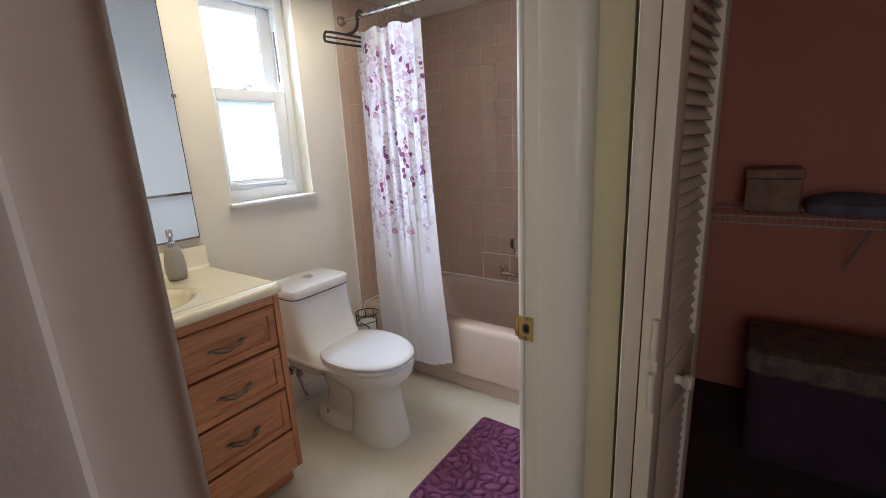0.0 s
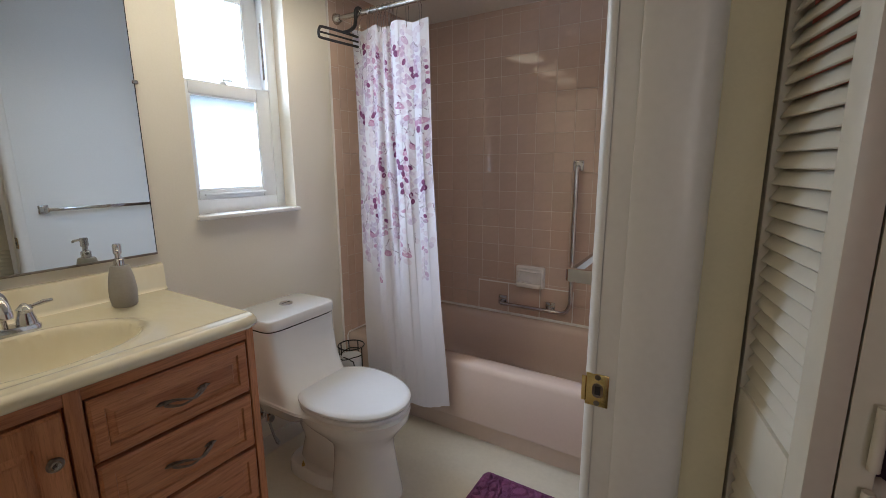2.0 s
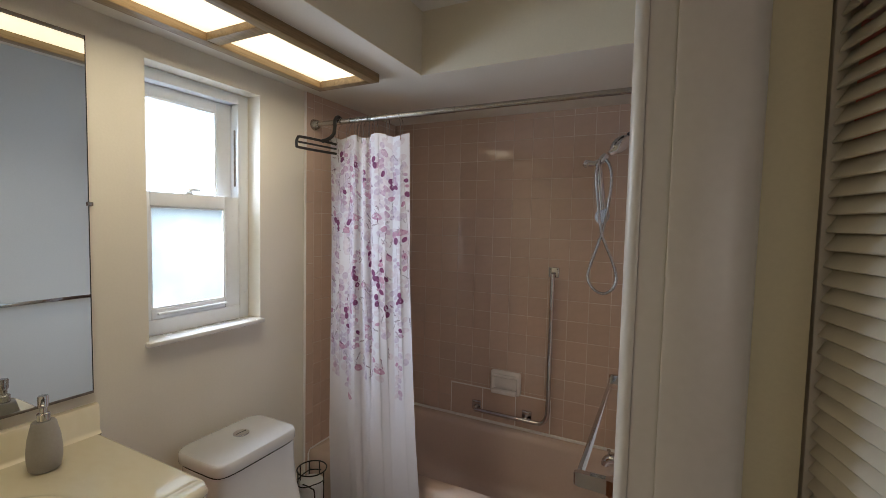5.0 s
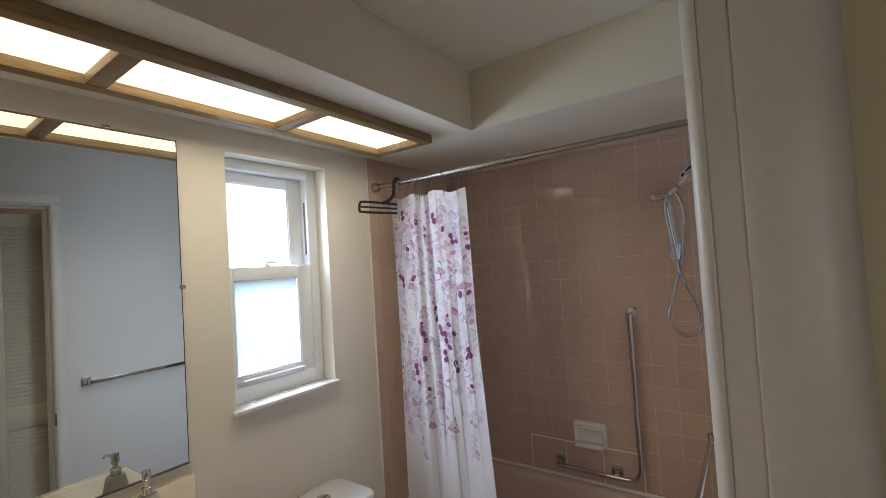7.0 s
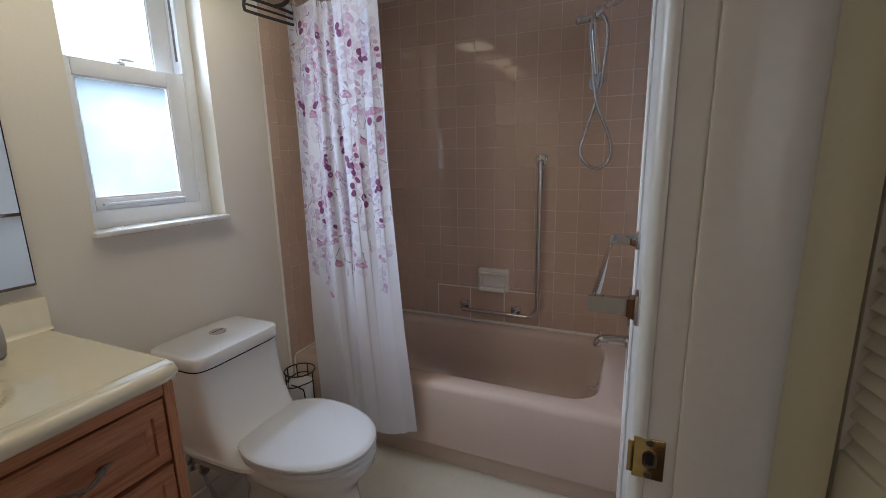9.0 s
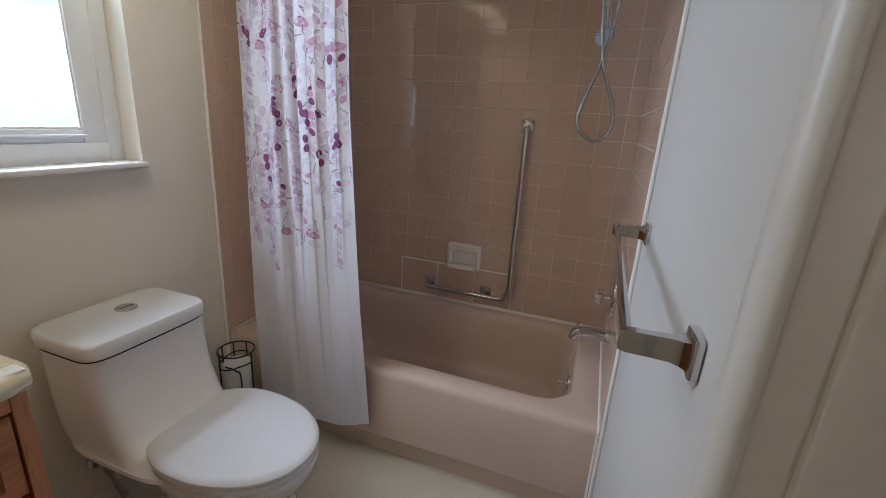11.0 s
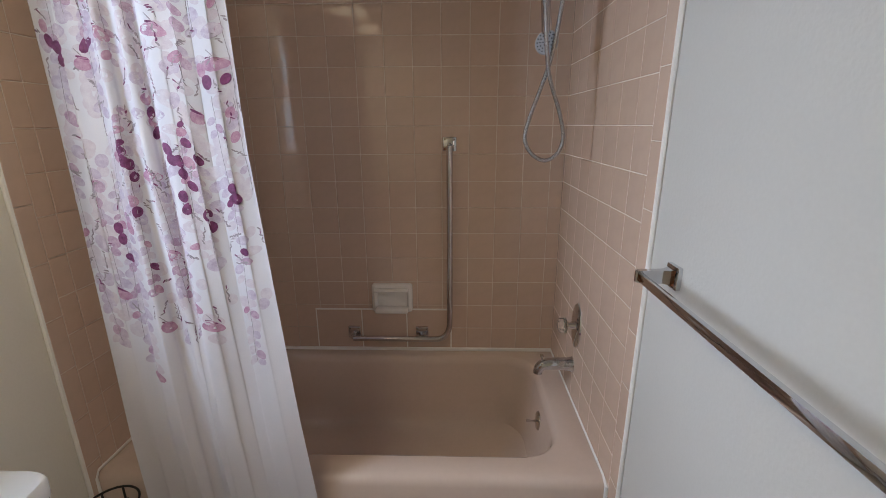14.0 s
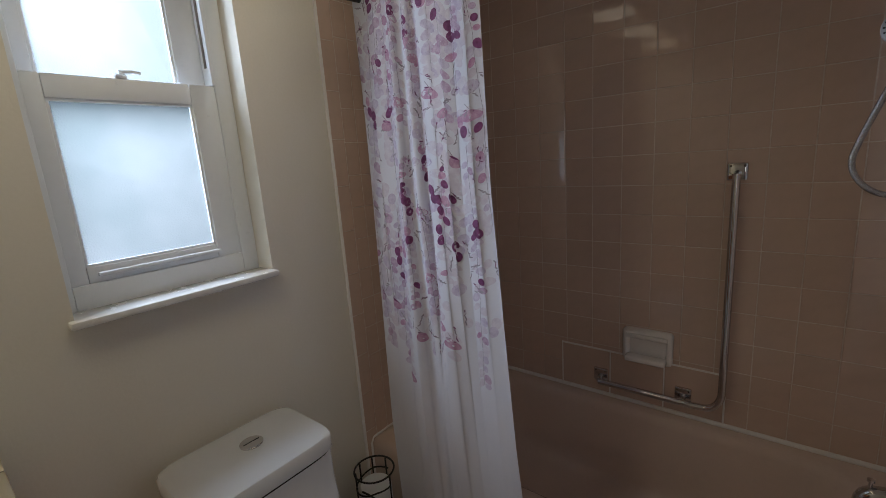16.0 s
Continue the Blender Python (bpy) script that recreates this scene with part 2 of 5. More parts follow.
mm, mt, mp_ = nodes_of("mirror_silver")
mp_.inputs["Base Color"].default_value = (0.76, 0.785, 0.78, 1)
mp_.inputs["Metallic"].default_value, mp_.inputs["Roughness"].default_value = 1.0, 0.0
M["mirror"] = mm

# ---- builders ----


def grounded(ob):
    at = Vector((0, 0, 0))
    while ob:
        at += ob.location
        ob = ob.parent
    return at


def thing(name, loc, label="", category="", group="", kind=""):
    ob = new(name)
    ob.empty_display_size = 0.05
    ob.location = loc
    return tagged(ob, label, category, group, kind)


def part(name, bm, material, parent=None, label="", smooth=True):
    """One mesh from a bmesh in world coordinates, under a thing or a part."""
    mesh = bpy.data.meshes.new(name)
    if parent:
        bm.transform(Matrix.Translation(-grounded(parent)))
    bmesh.ops.recalc_face_normals(bm, faces=bm.faces)
    bm.to_mesh(mesh)
    bm.free()
    for m in material if isinstance(material, (list, tuple)) else [material]:
        mesh.materials.append(m)
    if smooth:
        mesh.polygons.foreach_set("use_smooth", [True] * len(mesh.polygons))
        mesh.set_sharp_from_angle(angle=radians(38))
    ob = new(name, mesh)
    ob.parent = parent
    return tagged(ob, label)


def solid(name, bm, material, label, category, kind="", group="", smooth=True, base=None):
    """A thing of a single mesh, its origin at its base."""
    lo = [min(v.co[i] for v in bm.verts) for i in range(3)]
    hi = [max(v.co[i] for v in bm.verts) for i in range(3)]
    at = Vector(((lo[0] + hi[0]) / 2, (lo[1] + hi[1]) / 2, lo[2])) if kind != "structure" else Vector((0, 0, 0))
    bm.transform(Matrix.Translation(-at))
    ob = part(name, bm, material, None, "", smooth)
    ob.location = at
    return tagged(ob, label, category, group, kind)


def box(x0, x1, y0, y1, z0, z1, bev=0.0, seg=2, bm=None):
    bm = bm or bmesh.new()
    made = bmesh.ops.create_cube(bm, size=1.0)["verts"]
    for v in made:
        v.co = Vector(((x0 + x1) / 2 + v.co.x * (x1 - x0), (y0 + y1) / 2 + v.co.y * (y1 - y0), (z0 + z1) / 2 + v.co.z * (z1 - z0)))
    if bev:
        edges = {e for v in made for e in v.link_edges}
        bmesh.ops.bevel(bm, geom=list(edges), offset=bev, segments=seg, profile=0.5, affect="EDGES")
    return bm


def loft(rings, caps=(True, True), closed=True, bm=None):
    bm = bm or bmesh.new()
    rows = [[bm.verts.new(p) for p in ring] for ring in rings]
    n = len(rows[0])
    for a, b in zip(rows, rows[1:]):
        for i in range(n if closed else n - 1):
            j = (i + 1) % n
            bm.faces.new((a[i], a[j], b[j], b[i]))
    if caps[0]:
        bm.faces.new(rows[0])
    if caps[1]:
        bm.faces.new(rows[-1])
    return bm


def tube(points, r, seg=8, bm=None, loop=False, caps=True):
    """A round bar along a line of points; r may be one radius or one for each point."""
    pts = [Vector(p) for p in points]
    rs = r if isinstance(r, (list, tuple)) else [r] * len(pts)
    rings, side = [], None
    for i, p in enumerate(pts):
        if loop:
            d = pts[(i + 1) % len(pts)] - pts[i - 1]
        else:
            d = pts[min(i + 1, len(pts) - 1)] - pts[max(i - 1, 0)]
        d.normalize()
        if side is None:
            side = d.orthogonal().normalized()
        side = (side - d * side.dot(d)).normalized()
        up = d.cross(side)
        rings.append([p + rs[i] * (math.cos(2 * math.pi * k / seg) * side + math.sin(2 * math.pi * k / seg) * up) for k in range(seg)])
    if loop:
        rings.append(rings[0])
        bm = loft(rings[:-1], (False, False), bm=bm)
        first, last = [v for v in bm.verts][-len(pts) * seg :][:seg], [v for v in bm.verts][-seg:]
        best = min(range(seg), key=lambda s: sum((last[k].co - first[(k + s) % seg].co).length for k in range(seg)))
        for k in range(seg):
            bm.faces.new((last[k], last[(k + 1) % seg], first[(k + 1 + best) % seg], first[(k + best) % seg]))
        return bm
    return loft(rings, (caps, caps), bm=bm)


def smooth_line(points, steps=8, loop=False):
    """A Catmull-Rom line through points."""
    p = [Vector(q) for q in points]
    out, n = [], len(p)
    for i in range(n if loop else n - 1):
        a, b, c, d = (p[(i + k) % n] if loop else p[min(max(i + k, 0), n - 1)] for k in (-1, 0, 1, 2))
        for s in range(steps):
            t = s / steps
            out.append(0.5 * (2 * b + (c - a) * t + (2 * a - 5 * b + 4 * c - d) * t * t + (3 * b - a - 3 * c + d) * t**3))
    return out if loop else out + [p[-1]]


def lathe(profile, at=(0, 0, 0), axis=(0, 0, 1), seg=24, bm=None):
    """Turns (radius, height) pairs round an axis through at."""
    m = Matrix.Translation(at) @ Vector(axis).to_track_quat("Z", "Y").to_matrix().to_4x4()
    rings = [[m @ Vector((r * math.cos(2 * math.pi * k / seg), r * math.sin(2 * math.pi * k / seg), h)) for k in range(seg)] for r, h in profile]
    return loft(rings, bm=bm)


def rounded(x0, x1, y0, y1, z, r, n=6):
    ring = []
    for cx, cy, a in ((x1 - r, y1 - r, 0), (x0 + r, y1 - r, 90), (x0 + r, y0 + r, 180), (x1 - r, y0 + r, 270)):
        for k in range(n + 1):
            t = radians(a + 90 * k / n)
            ring.append((cx + r * math.cos(t), cy + r * math.sin(t), z))
    return ring


def egg(xb, xf, yc, hw, z, power=2.0, n=40, wide=0.42):
    """A closed outline, from xb to xf, widest at the share wide of its length."""
    xm, ring = xb + (xf - xb) * wide, []
    for k in range(n):
        t = 2 * math.pi * k / n
        c, s = math.cos(t), math.sin(t)
        cx = math.copysign(abs(c) ** (2 / power), c)
        sy = math.copysign(abs(s) ** (2 / power), s)
        ring.append((xm + cx * ((xf - xm) if c > 0 else (xm - xb)), yc + sy * hw, z))
    return ring


def wall_with_hole(axis, a0, a1, z0, z1, d0, d1, hole=None):
    """A wall along x or y (axis), from a0 to a1, d0 to d1 thick, with a hole (h0, h1, low, high)."""
    bm = bmesh.new()
    spans = [(a0, a1, z0, z1)]
    if hole:
        h0, h1, lo, hi = hole
        spans = [(a0, h0, z0, z1), (h1, a1, z0, z1), (h0, h1, hi, z1)]
        if lo > z0:
            spans.append((h0, h1, z0, lo))
    for p, q, lo, hi in spans:
        if q - p > 1e-4 and hi - lo > 1e-4:
            if axis == "y":
                box(d0, d1, p, q, lo, hi, bm=bm)
            else:
                box(p, q, d0, d1, lo, hi, bm=bm)
    return bm

# ---- structure: bathroom, hall and closet ----
TOP, SOFFIT = 2.46, 2.2
DOOR_S, DOOR_N, HEAD = 0.528, 1.325, 2.09
WIN = (1.485, 1.95, 1.135, 2.11)
wall_west = solid("wall_west", wall_with_hole("y", 0.26, 3.12, 0, TOP, -0.2, 0.0, WIN), M["paint"], "cream painted plaster wall with a deep window recess", "wall", "structure", smooth=False)
wall_north = solid("wall_north", box(0.0, 1.52, 2.9974, 3.12, 0, TOP), M["grout"], "tub wall of glazed mauve-brown tiles with pale grout", "wall", "structure", smooth=False)
wall_east = solid("wall_east", wall_with_hole("y", 0.26, 3.12, 0, TOP, 1.52, 1.635, (DOOR_S, DOOR_N, 0, HEAD)), M["paint_grey"], "off-white painted wall with the doorway to the hall", "wall", "structure", smooth=False)
wall_south = solid("wall_south", box(0.0, 1.52, 0.26, 0.375, 0, TOP), M["paint"], "cream painted wall at the end of the vanity", "wall", "structure", smooth=False)
floor = solid("floor", box(-0.2, 1.58, 0.26, 3.12, -0.05, 0), M["floor"], "pale cream sheet vinyl floor with faint mottling", "floor", "structure", smooth=False)
ceiling = box(-0.2, 1.635, 0.26, 3.12, TOP, TOP + 0.08)
box(0.0, 0.63, 0.375, 2.235, SOFFIT, TOP, bm=ceiling)
box(0.0, 1.52, 2.235, 2.9985, SOFFIT, TOP, bm=ceiling)
solid("ceiling", ceiling, M["ceiling"], "white ceiling with a lowered soffit over vanity and tub", "ceiling", "structure", smooth=False)

# thin sheets over the soffit sides, with the tubes' warm glow in their colour
solid("soffit_face", box(0.6301, 0.633, 0.376, 2.232, SOFFIT + 0.0005, TOP - 0.001), M["cream_paint"], "soffit face above the vanity, tinted with the tubes' warm light", "trim", "structure", smooth=False)
solid("soffit_face_tub", box(0.633, 1.5195, 2.232, 2.2349, SOFFIT + 0.0005, TOP - 0.001), M["cream_paint"], "soffit face above the tub, tinted with the tubes' warm light", "trim", "structure", smooth=False)

# hall outside the door and the closet beside it
solid("hall_floor", box(1.58, 3.2, -1.3, 3.2, -0.05, -0.002), M["carpet"], "dark carpet of hall and closet", "floor", "structure", smooth=False)
solid("hall_ceiling", box(1.635, 3.2, -1.3, 3.2, TOP, TOP + 0.08), M["ceiling"], "plain white hall ceiling", "ceiling", "structure", smooth=False)
solid("wall_hall_east", box(3.1, 3.2, -1.3, 3.2, 0, TOP), M["terracotta"], "terracotta painted hall wall round a brown door", "wall", "structure", smooth=False)
solid("wall_hall_west", box(1.52, 1.635, -1.3, 0.26, 0, TOP), M["hall_paint"], "pale yellow painted hall wall", "wall", "structure", smooth=False)
# the opening is added out of view, to let the hall lamp's light in
solid("wall_hall_south", wall_with_hole("x", 1.635, 3.1, 0, TOP, -1.3, -1.2, (1.98, 2.74, 0.95, 2.05)), M["terracotta"], "terracotta painted wall with an opening added for the unseen hall lamp", "wall", "structure", smooth=False)
cw = bmesh.new()
box(1.635, 1.744, 1.348, 1.44, 0, TOP, bm=cw)
box(1.744, 2.75, 1.348, 1.44, 2.09, TOP, bm=cw)
box(2.75, 3.1, 1.348, 1.44, 0, TOP, bm=cw)
solid("wall_closet_front", cw, M["hall_paint"], "pale yellow painted wall round the closet opening", "wall", "structure", smooth=False)
solid("wall_closet_back", box(1.655, 3.1, 3.04, 3.2, 0, TOP), M["terracotta"], "terracotta painted closet wall", "wall", "structure", smooth=False)
solid("wall_closet_west", box(1.637, 1.655, 1.44, 3.2, 0, TOP), M["terracotta"], "terracotta painted closet side wall", "wall", "structure", smooth=False)

hd = thing("door_2", (3.08, 0.9, 0), "closed dark brown wooden hall door with small knob", "door", kind="structure")
part("door_slab", box(3.06, 3.098, 0.46, 1.33, 0.01, 2.05, 0.003), M["dark_wood"], hd)
part("door_knob", lathe([(0.022, 0), (0.020, 0.006), (0.009, 0.012), (0.009, 0.035), (0.024, 0.045), (0.026, 0.058), (0.018, 0.068), (0.0001, 0.07)], (3.06, 1.16, 0.96), (-1, 0, 0)), M["brushed"], hd)

# doorway: jamb lining, stops and casings
jamb = thing("door_frame", (1.58, 1.32, 0), "white painted door frame with brass strike plate", "door frame", kind="structure")
part("jamb_lining", box(1.534, 1.637, 1.318, 1.3245, 0, 2.083, 0.002), M["white"], jamb)
part("jamb_lining", box(1.513, 1.637, 0.5285, 0.535, 0, 2.083, 0.002), M["white"], jamb)
part("head_lining", box(1.513, 1.637, 0.535, 1.318, 2.083, 2.0895, 0.002), M["white"], jamb)
part("door_stop", box(1.572, 1.612, 0.535, 0.545, 0, 2.073, 0.003), M["white"], jamb)
part("head_stop", box(1.572, 1.612, 0.545, 1.308, 2.073, 2.083, 0.003), M["white"], jamb)


def casing(profile_at, z1, corner):
    """A moulded strip: rounded steps, standing upright."""
    return loft([[(x, y, z) for x, y in profile_at] for z in (0, z1)])


part("casing", casing([(1.534, 1.324), (1.534, 1.3165), (1.530, 1.3155), (1.524, 1.3175), (1.517, 1.324), (1.514, 1.332), (1.514, 1.345), (1.5165, 1.350), (1.5165, 1.358), (1.5185, 1.364), (1.52, 1.366), (1.52, 1.3265)], 2.135, 0), M["white"], jamb)
part("casing", casing([(1.52, 0.514), (1.512, 0.516), (1.506, 0.512), (1.505, 0.500), (1.509, 0.492), (1.509, 0.476), (1.513, 0.466), (1.52, 0.462)], 2.135, 0), M["white"], jamb)
part("head_casing", box(1.505, 1.52, 0.462, 1.364, 2.094, 2.150, 0.004), M["white"], jamb)
part("hall_casing", casing([(1.571, 1.318), (1.571, 1.3095), (1.573, 1.308), (1.612, 1.3078), (1.640, 1.308), (1.655, 1.3095), (1.667, 1.314), (1.675, 1.321), (1.679, 1.331), (1.680, 1.348), (1.6372, 1.348), (1.6372, 1.318)], 2.14, 0), M["white"], jamb, "moulded casing with the door stop on its inner edge")
part("hall_casing", casing([(1.635, 0.534), (1.645, 0.532), (1.652, 0.525), (1.654, 0.511), (1.650, 0.499), (1.650, 0.483), (1.645, 0.473), (1.635, 0.471)], 2.14, 0), M["white"], jamb)
part("hall_head_casing", box(1.635, 1.652, 0.458, 1.34, 2.094, 2.15, 0.004), M["white"], jamb)
strike = part("strike_plate", box(1.518, 1.558, 1.3155, 1.3182, 0.903, 0.965, 0.001), M["brass"], jamb, "brass strike plate with a latch hole")
part("strike_lip", box(1.511, 1.519, 1.314, 1.3168, 0.910, 0.958, 0.001), M["brass"], strike)
part("latch_hole", loft([[(px, y, pz) for px, pz, _ in rounded(1.530 + i, 1.549 - i, 0.920 + i, 0.948 - i, 0, 0.009, 5)] for y, i in ((1.3158, 0), (1.3146, 0), (1.3146, 0.0015), (1.3154, 0.003))]), M["pewter"], strike)
# raised dark pad in place of the shade inside the latch hole
part("latch_bore", box(1.5345, 1.5445, 1.3142, 1.3152, 0.926, 0.942, 0.0004), M["dark"], strike)
for z in (0.909, 0.959):
    part("screw", lathe([(0.0001, 0), (0.0055, 0), (0.0047, 0.0012), (0.0001, 0.0014)], (1.5385, 1.3155, z), (0, -1, 0), 10), M["pewter"], strike)

# window: recess, marble sill, vinyl double-hung sashes with obscure glass
y0, y1, z0, z1 = WIN
window = thing("window_1", (-0.1, (y0 + y1) / 2, z0), "white vinyl double-hung window with frosted panes", "window", kind="structure")
part("window_sill", box(-0.075, 0.024, y0 - 0.012, y1 + 0.008, z0 - 0.004, z0 + 0.014, 0.005), M["sill"], window, "white marble sill")
fr = bmesh.new()
for a, b, c, d in ((y0, y0 + 0.022, z0, z1), (y1 - 0.045, y1, z0, z1), (y0 + 0.022, y1 - 0.045, z1 - 0.042, z1), (y0 + 0.022, y1 - 0.045, z0, z0 + 0.07)):
    box(-0.165, -0.075, a, b, c, d, 0.003, bm=fr)
part("window_frame", fr, M["vinyl"], window)
MEET = 1.645


def sash(name, x0, x1, a, b, c, d, stile, other, low, high):
    bm = bmesh.new()
    for p in ((a, a + stile, c, d), (b - other, b, c, d), (a + stile, b - other, c, c + low), (a + stile, b - other, d - high, d)):
        box(x0, x1, *p, 0.004, bm=bm)
    ob = part(name, bm, M["vinyl"], window)
    bead = bmesh.new()
    for p in ((a + stile, a + stile + 0.006, c + low, d - high), (b - other - 0.006, b - other, c + low, d - high), (a + stile + 0.006, b - other - 0.006, c + low, c + low + 0.006), (a + stile + 0.006, b - other - 0.006, d - high - 0.006, d - high)):
        box(x0 + 0.006, x1 - 0.004, *p, bm=bead)
    part("glazing_bead", bead, M["vinyl"], ob)
    pane = part("pane", box((x0 + x1) / 2 - 0.002, (x0 + x1) / 2 + 0.002, a + stile, b - other, c + low, d - high), M["frosted"], ob, "frosted glass pane", smooth=False)
    pane.visible_shadow = False
    return ob


sash("lower_sash", -0.108, -0.080, y0 + 0.018, y1 - 0.044, z0 + 0.068, MEET + 0.028, 0.038, 0.066, 0.04, 0.052)
sash("upper_sash", -0.148, -0.120, y0 + 0.022, y1 - 0.044, MEET - 0.025, z1 - 0.042, 0.034, 0.075, 0.05, 0.045)
part("finger_rail", box(-0.086, -0.068, y0 + 0.075, y1 - 0.105, z0 + 0.084, z0 + 0.094, 0.003), M["vinyl"], window)
track = part("side_track", box(-0.118, -0.072, y1 - 0.052, y1 - 0.040, MEET + 0.03, z1 - 0.042, 0.002), M["vinyl"], window)
part("balance_cover", box(-0.098, -0.088, y1 - 0.0545, y1 - 0.0515, 1.72, 1.96, 0.001), M["pewter"], track)
lock = part("sash_lock", lathe([(0.0001, 0), (0.016, 0), (0.017, 0.006), (0.012, 0.012), (0.0001, 0.013)], (-0.094, 1.69, MEET + 0.028), seg=16), M["vinyl"], window)
part("lock_lever", tube([(-0.094, 1.69, MEET + 0.044), (-0.094, 1.715, MEET + 0.047), (-0.088, 1.735, MEET + 0.045)], [0.006, 0.005, 0.004], 8), M["vinyl"], lock)

# baseboard on the window wall
solid("baseboard", box(0.0, 0.012, 1.325, 2.225, 0, 0.088, 0.004), M["white"], "white baseboard under the window", "baseboard", "structure")

# ceiling lamp box over the vanity
lamp = thing("ceiling_light", (0.32, 1.33, SOFFIT), "long oak-framed ceiling light with glowing cream panels", "ceiling light")
LX0, LX1, LY0, LY1 = 0.150, 0.478, 0.50, 2.150
BARS = (LY0, 1.045, 1.597, LY1)
W = 0.043
for name, p in (("frame_side", (LX0, LX0 + W, LY0, LY1)), ("frame_side", (LX1 - W, LX1, LY0, LY1)), ("frame_end", (LX0 + W, LX1 - W, LY0, LY0 + W)), ("frame_end", (LX0 + W, LX1 - W, LY1 - W, LY1))):
    part(name, box(*p, SOFFIT - 0.036, SOFFIT, 0.003), M["oak_light"], lamp)
for b in BARS[1:3]:
    part("cross_bar", box(LX0 + W, LX1 - W, b - 0.024, b + 0.024, SOFFIT - 0.034, SOFFIT, 0.003), M["oak_light"], lamp)
for a, b in zip(BARS, BARS[1:]):
    lo = a + (W if a == LY0 else 0.024)
    hi = b - (W if b == LY1 else 0.024)
    part("diffuser_panel", box(LX0 + W, LX1 - W, lo, hi, SOFFIT - 0.008, SOFFIT - 0.002), M["diffuser"], lamp, "glowing cream diffuser", smooth=False).visible_shadow = False

# ---- bathroom: vanity ----
CT = 0.905
cab = thing("vanity_cabinet", (0.27, 0.857, 0), "honey oak vanity cabinet with three drawers and a panelled door", "cabinet")
part("side_panel", loft([[(x, y, z) for x, z in ((0.002, 0.0), (0.452, 0.0), (0.452, 0.112), (0.516, 0.112), (0.516, 0.866), (0.002, 0.866))] for y in (1.294, 1.312)]), M["oak_v"], cab, smooth=False)
part("side_panel", box(0.002, 0.516, 0.40, 0.418, 0.0, 0.866, 0.001), M["oak_v"], cab)
part("face_frame", box(0.505, 0.5165, 0.418, 1.294, 0.10, 0.866), M["oak"], cab, smooth=False)
part("stile", box(0.516, 0.5355, 1.288, 1.312, 0.112, 0.866, 0.002), M["oak_v"], cab)
part("stile", box(0.516, 0.5355, 0.852, 0.884, 0.112, 0.866, 0.002), M["oak_v"], cab)
part("stile", box(0.516, 0.5355, 0.40, 0.436, 0.112, 0.866, 0.002), M["oak_v"], cab)
part("top_rail", box(0.516, 0.5345, 0.884, 1.288, 0.828, 0.866, 0.002), M["oak"], cab)
part("top_rail", box(0.516, 0.5345, 0.436, 0.852, 0.828, 0.866, 0.002), M["oak"], cab)
part("bottom_panel", box(0.516, 0.5345, 0.884, 1.288, 0.112, 0.284, 0.002), M["oak"], cab)
part("bottom_rail", box(0.516, 0.5345, 0.436, 0.852, 0.112, 0.128, 0.002), M["oak"], cab)
part("toe_kick", box(0.44, 0.455, 0.418, 1.294, 0.0, 0.10), M["oak"], cab, smooth=False)


def pull(y, z, parent):
    """A twisted bow handle with leaf-shaped ends."""
    line = smooth_line([(0.548, y - 0.052, z), (0.560, y - 0.034, z - 0.001), (0.572, y - 0.012, z - 0.003), (0.572, y + 0.012, z - 0.003), (0.560, y + 0.034, z - 0.001), (0.548, y + 0.052, z)], 4)
    n = len(line)
    bm = bmesh.new()
    for side in (-1, 1):
        bow = [p + Vector((0.001 * side, 0, side * 0.0062 * math.sin(2 * math.pi * k / (n - 1)) + side * 0.0025)) for k, p in enumerate(line)]
        tube(bow, [0.0028 + 0.0020 * abs(math.cos(math.pi * k / (n - 1))) ** 3 for k in range(n)], 8, bm)
    for s in (-1, 1):
        tube([(0.5415, y + s * 0.036, z), (0.5425, y + s * 0.048, z + 0.001), (0.5425, y + s * 0.060, z + 0.002), (0.5412, y + s * 0.070, z)], [0.002, 0.0065, 0.0055, 0.001], 8, bm)
    for s in (-1, 1):
        lathe([(0.0001, 0), (0.0055, 0), (0.0045, 0.006), (0.0001, 0.012)], (0.5405, y + s * 0.05, z), (1, 0, 0), 10, bm)
    part("handle", bm, M["pewter"], parent, "dark pewter bow handle")


def panel_front(name, a, b, c, d, grain, border):
    """A lipped front with a raised, bevelled field."""
    rings = [[(x, p, q) for p, q in ((a + i, c + i), (b - i, c + i), (b - i, d - i), (a + i, d - i))] for x, i in
             ((0.5175, 0.0), (0.533, 0.0), (0.5395, 0.006), (0.5395, border), (0.5335, border + 0.003), (0.5365, border + 0.018), (0.5385, border + 0.021))]
    return part(name, loft(rings), grain, cab, smooth=False)


for z_lo, z_hi in ((0.664, 0.822), (0.482, 0.652), (0.296, 0.470)):
    front = panel_front("drawer_front", 0.890, 1.284, z_lo, z_hi, M["oak"], 0.030)
    pull(1.093, (z_lo + z_hi) / 2, front)
door = panel_front("cabinet_door", 0.444, 0.846, 0.134, 0.820, M["oak_v"], 0.055)
knob = part("knob", lathe([(0.0001, 0), (0.006, 0), (0.006, 0.012), (0.014, 0.016), (0.0165, 0.021), (0.014, 0.026), (0.0001, 0.029)], (0.5395, 0.816, 0.722), (1, 0, 0), 18), M["pewter"], door, "round pewter knob")
part("knob_face", lathe([(0.0001, 0), (0.010, 0), (0.008, 0.003), (0.0001, 0.004)], (0.5665, 0.816, 0.722), (1, 0, 0), 14), M["brushed"], knob)
part("child_latch", box(0.5395, 0.543, 0.505, 0.525, 0.782, 0.795, 0.001), M["brushed"], door)

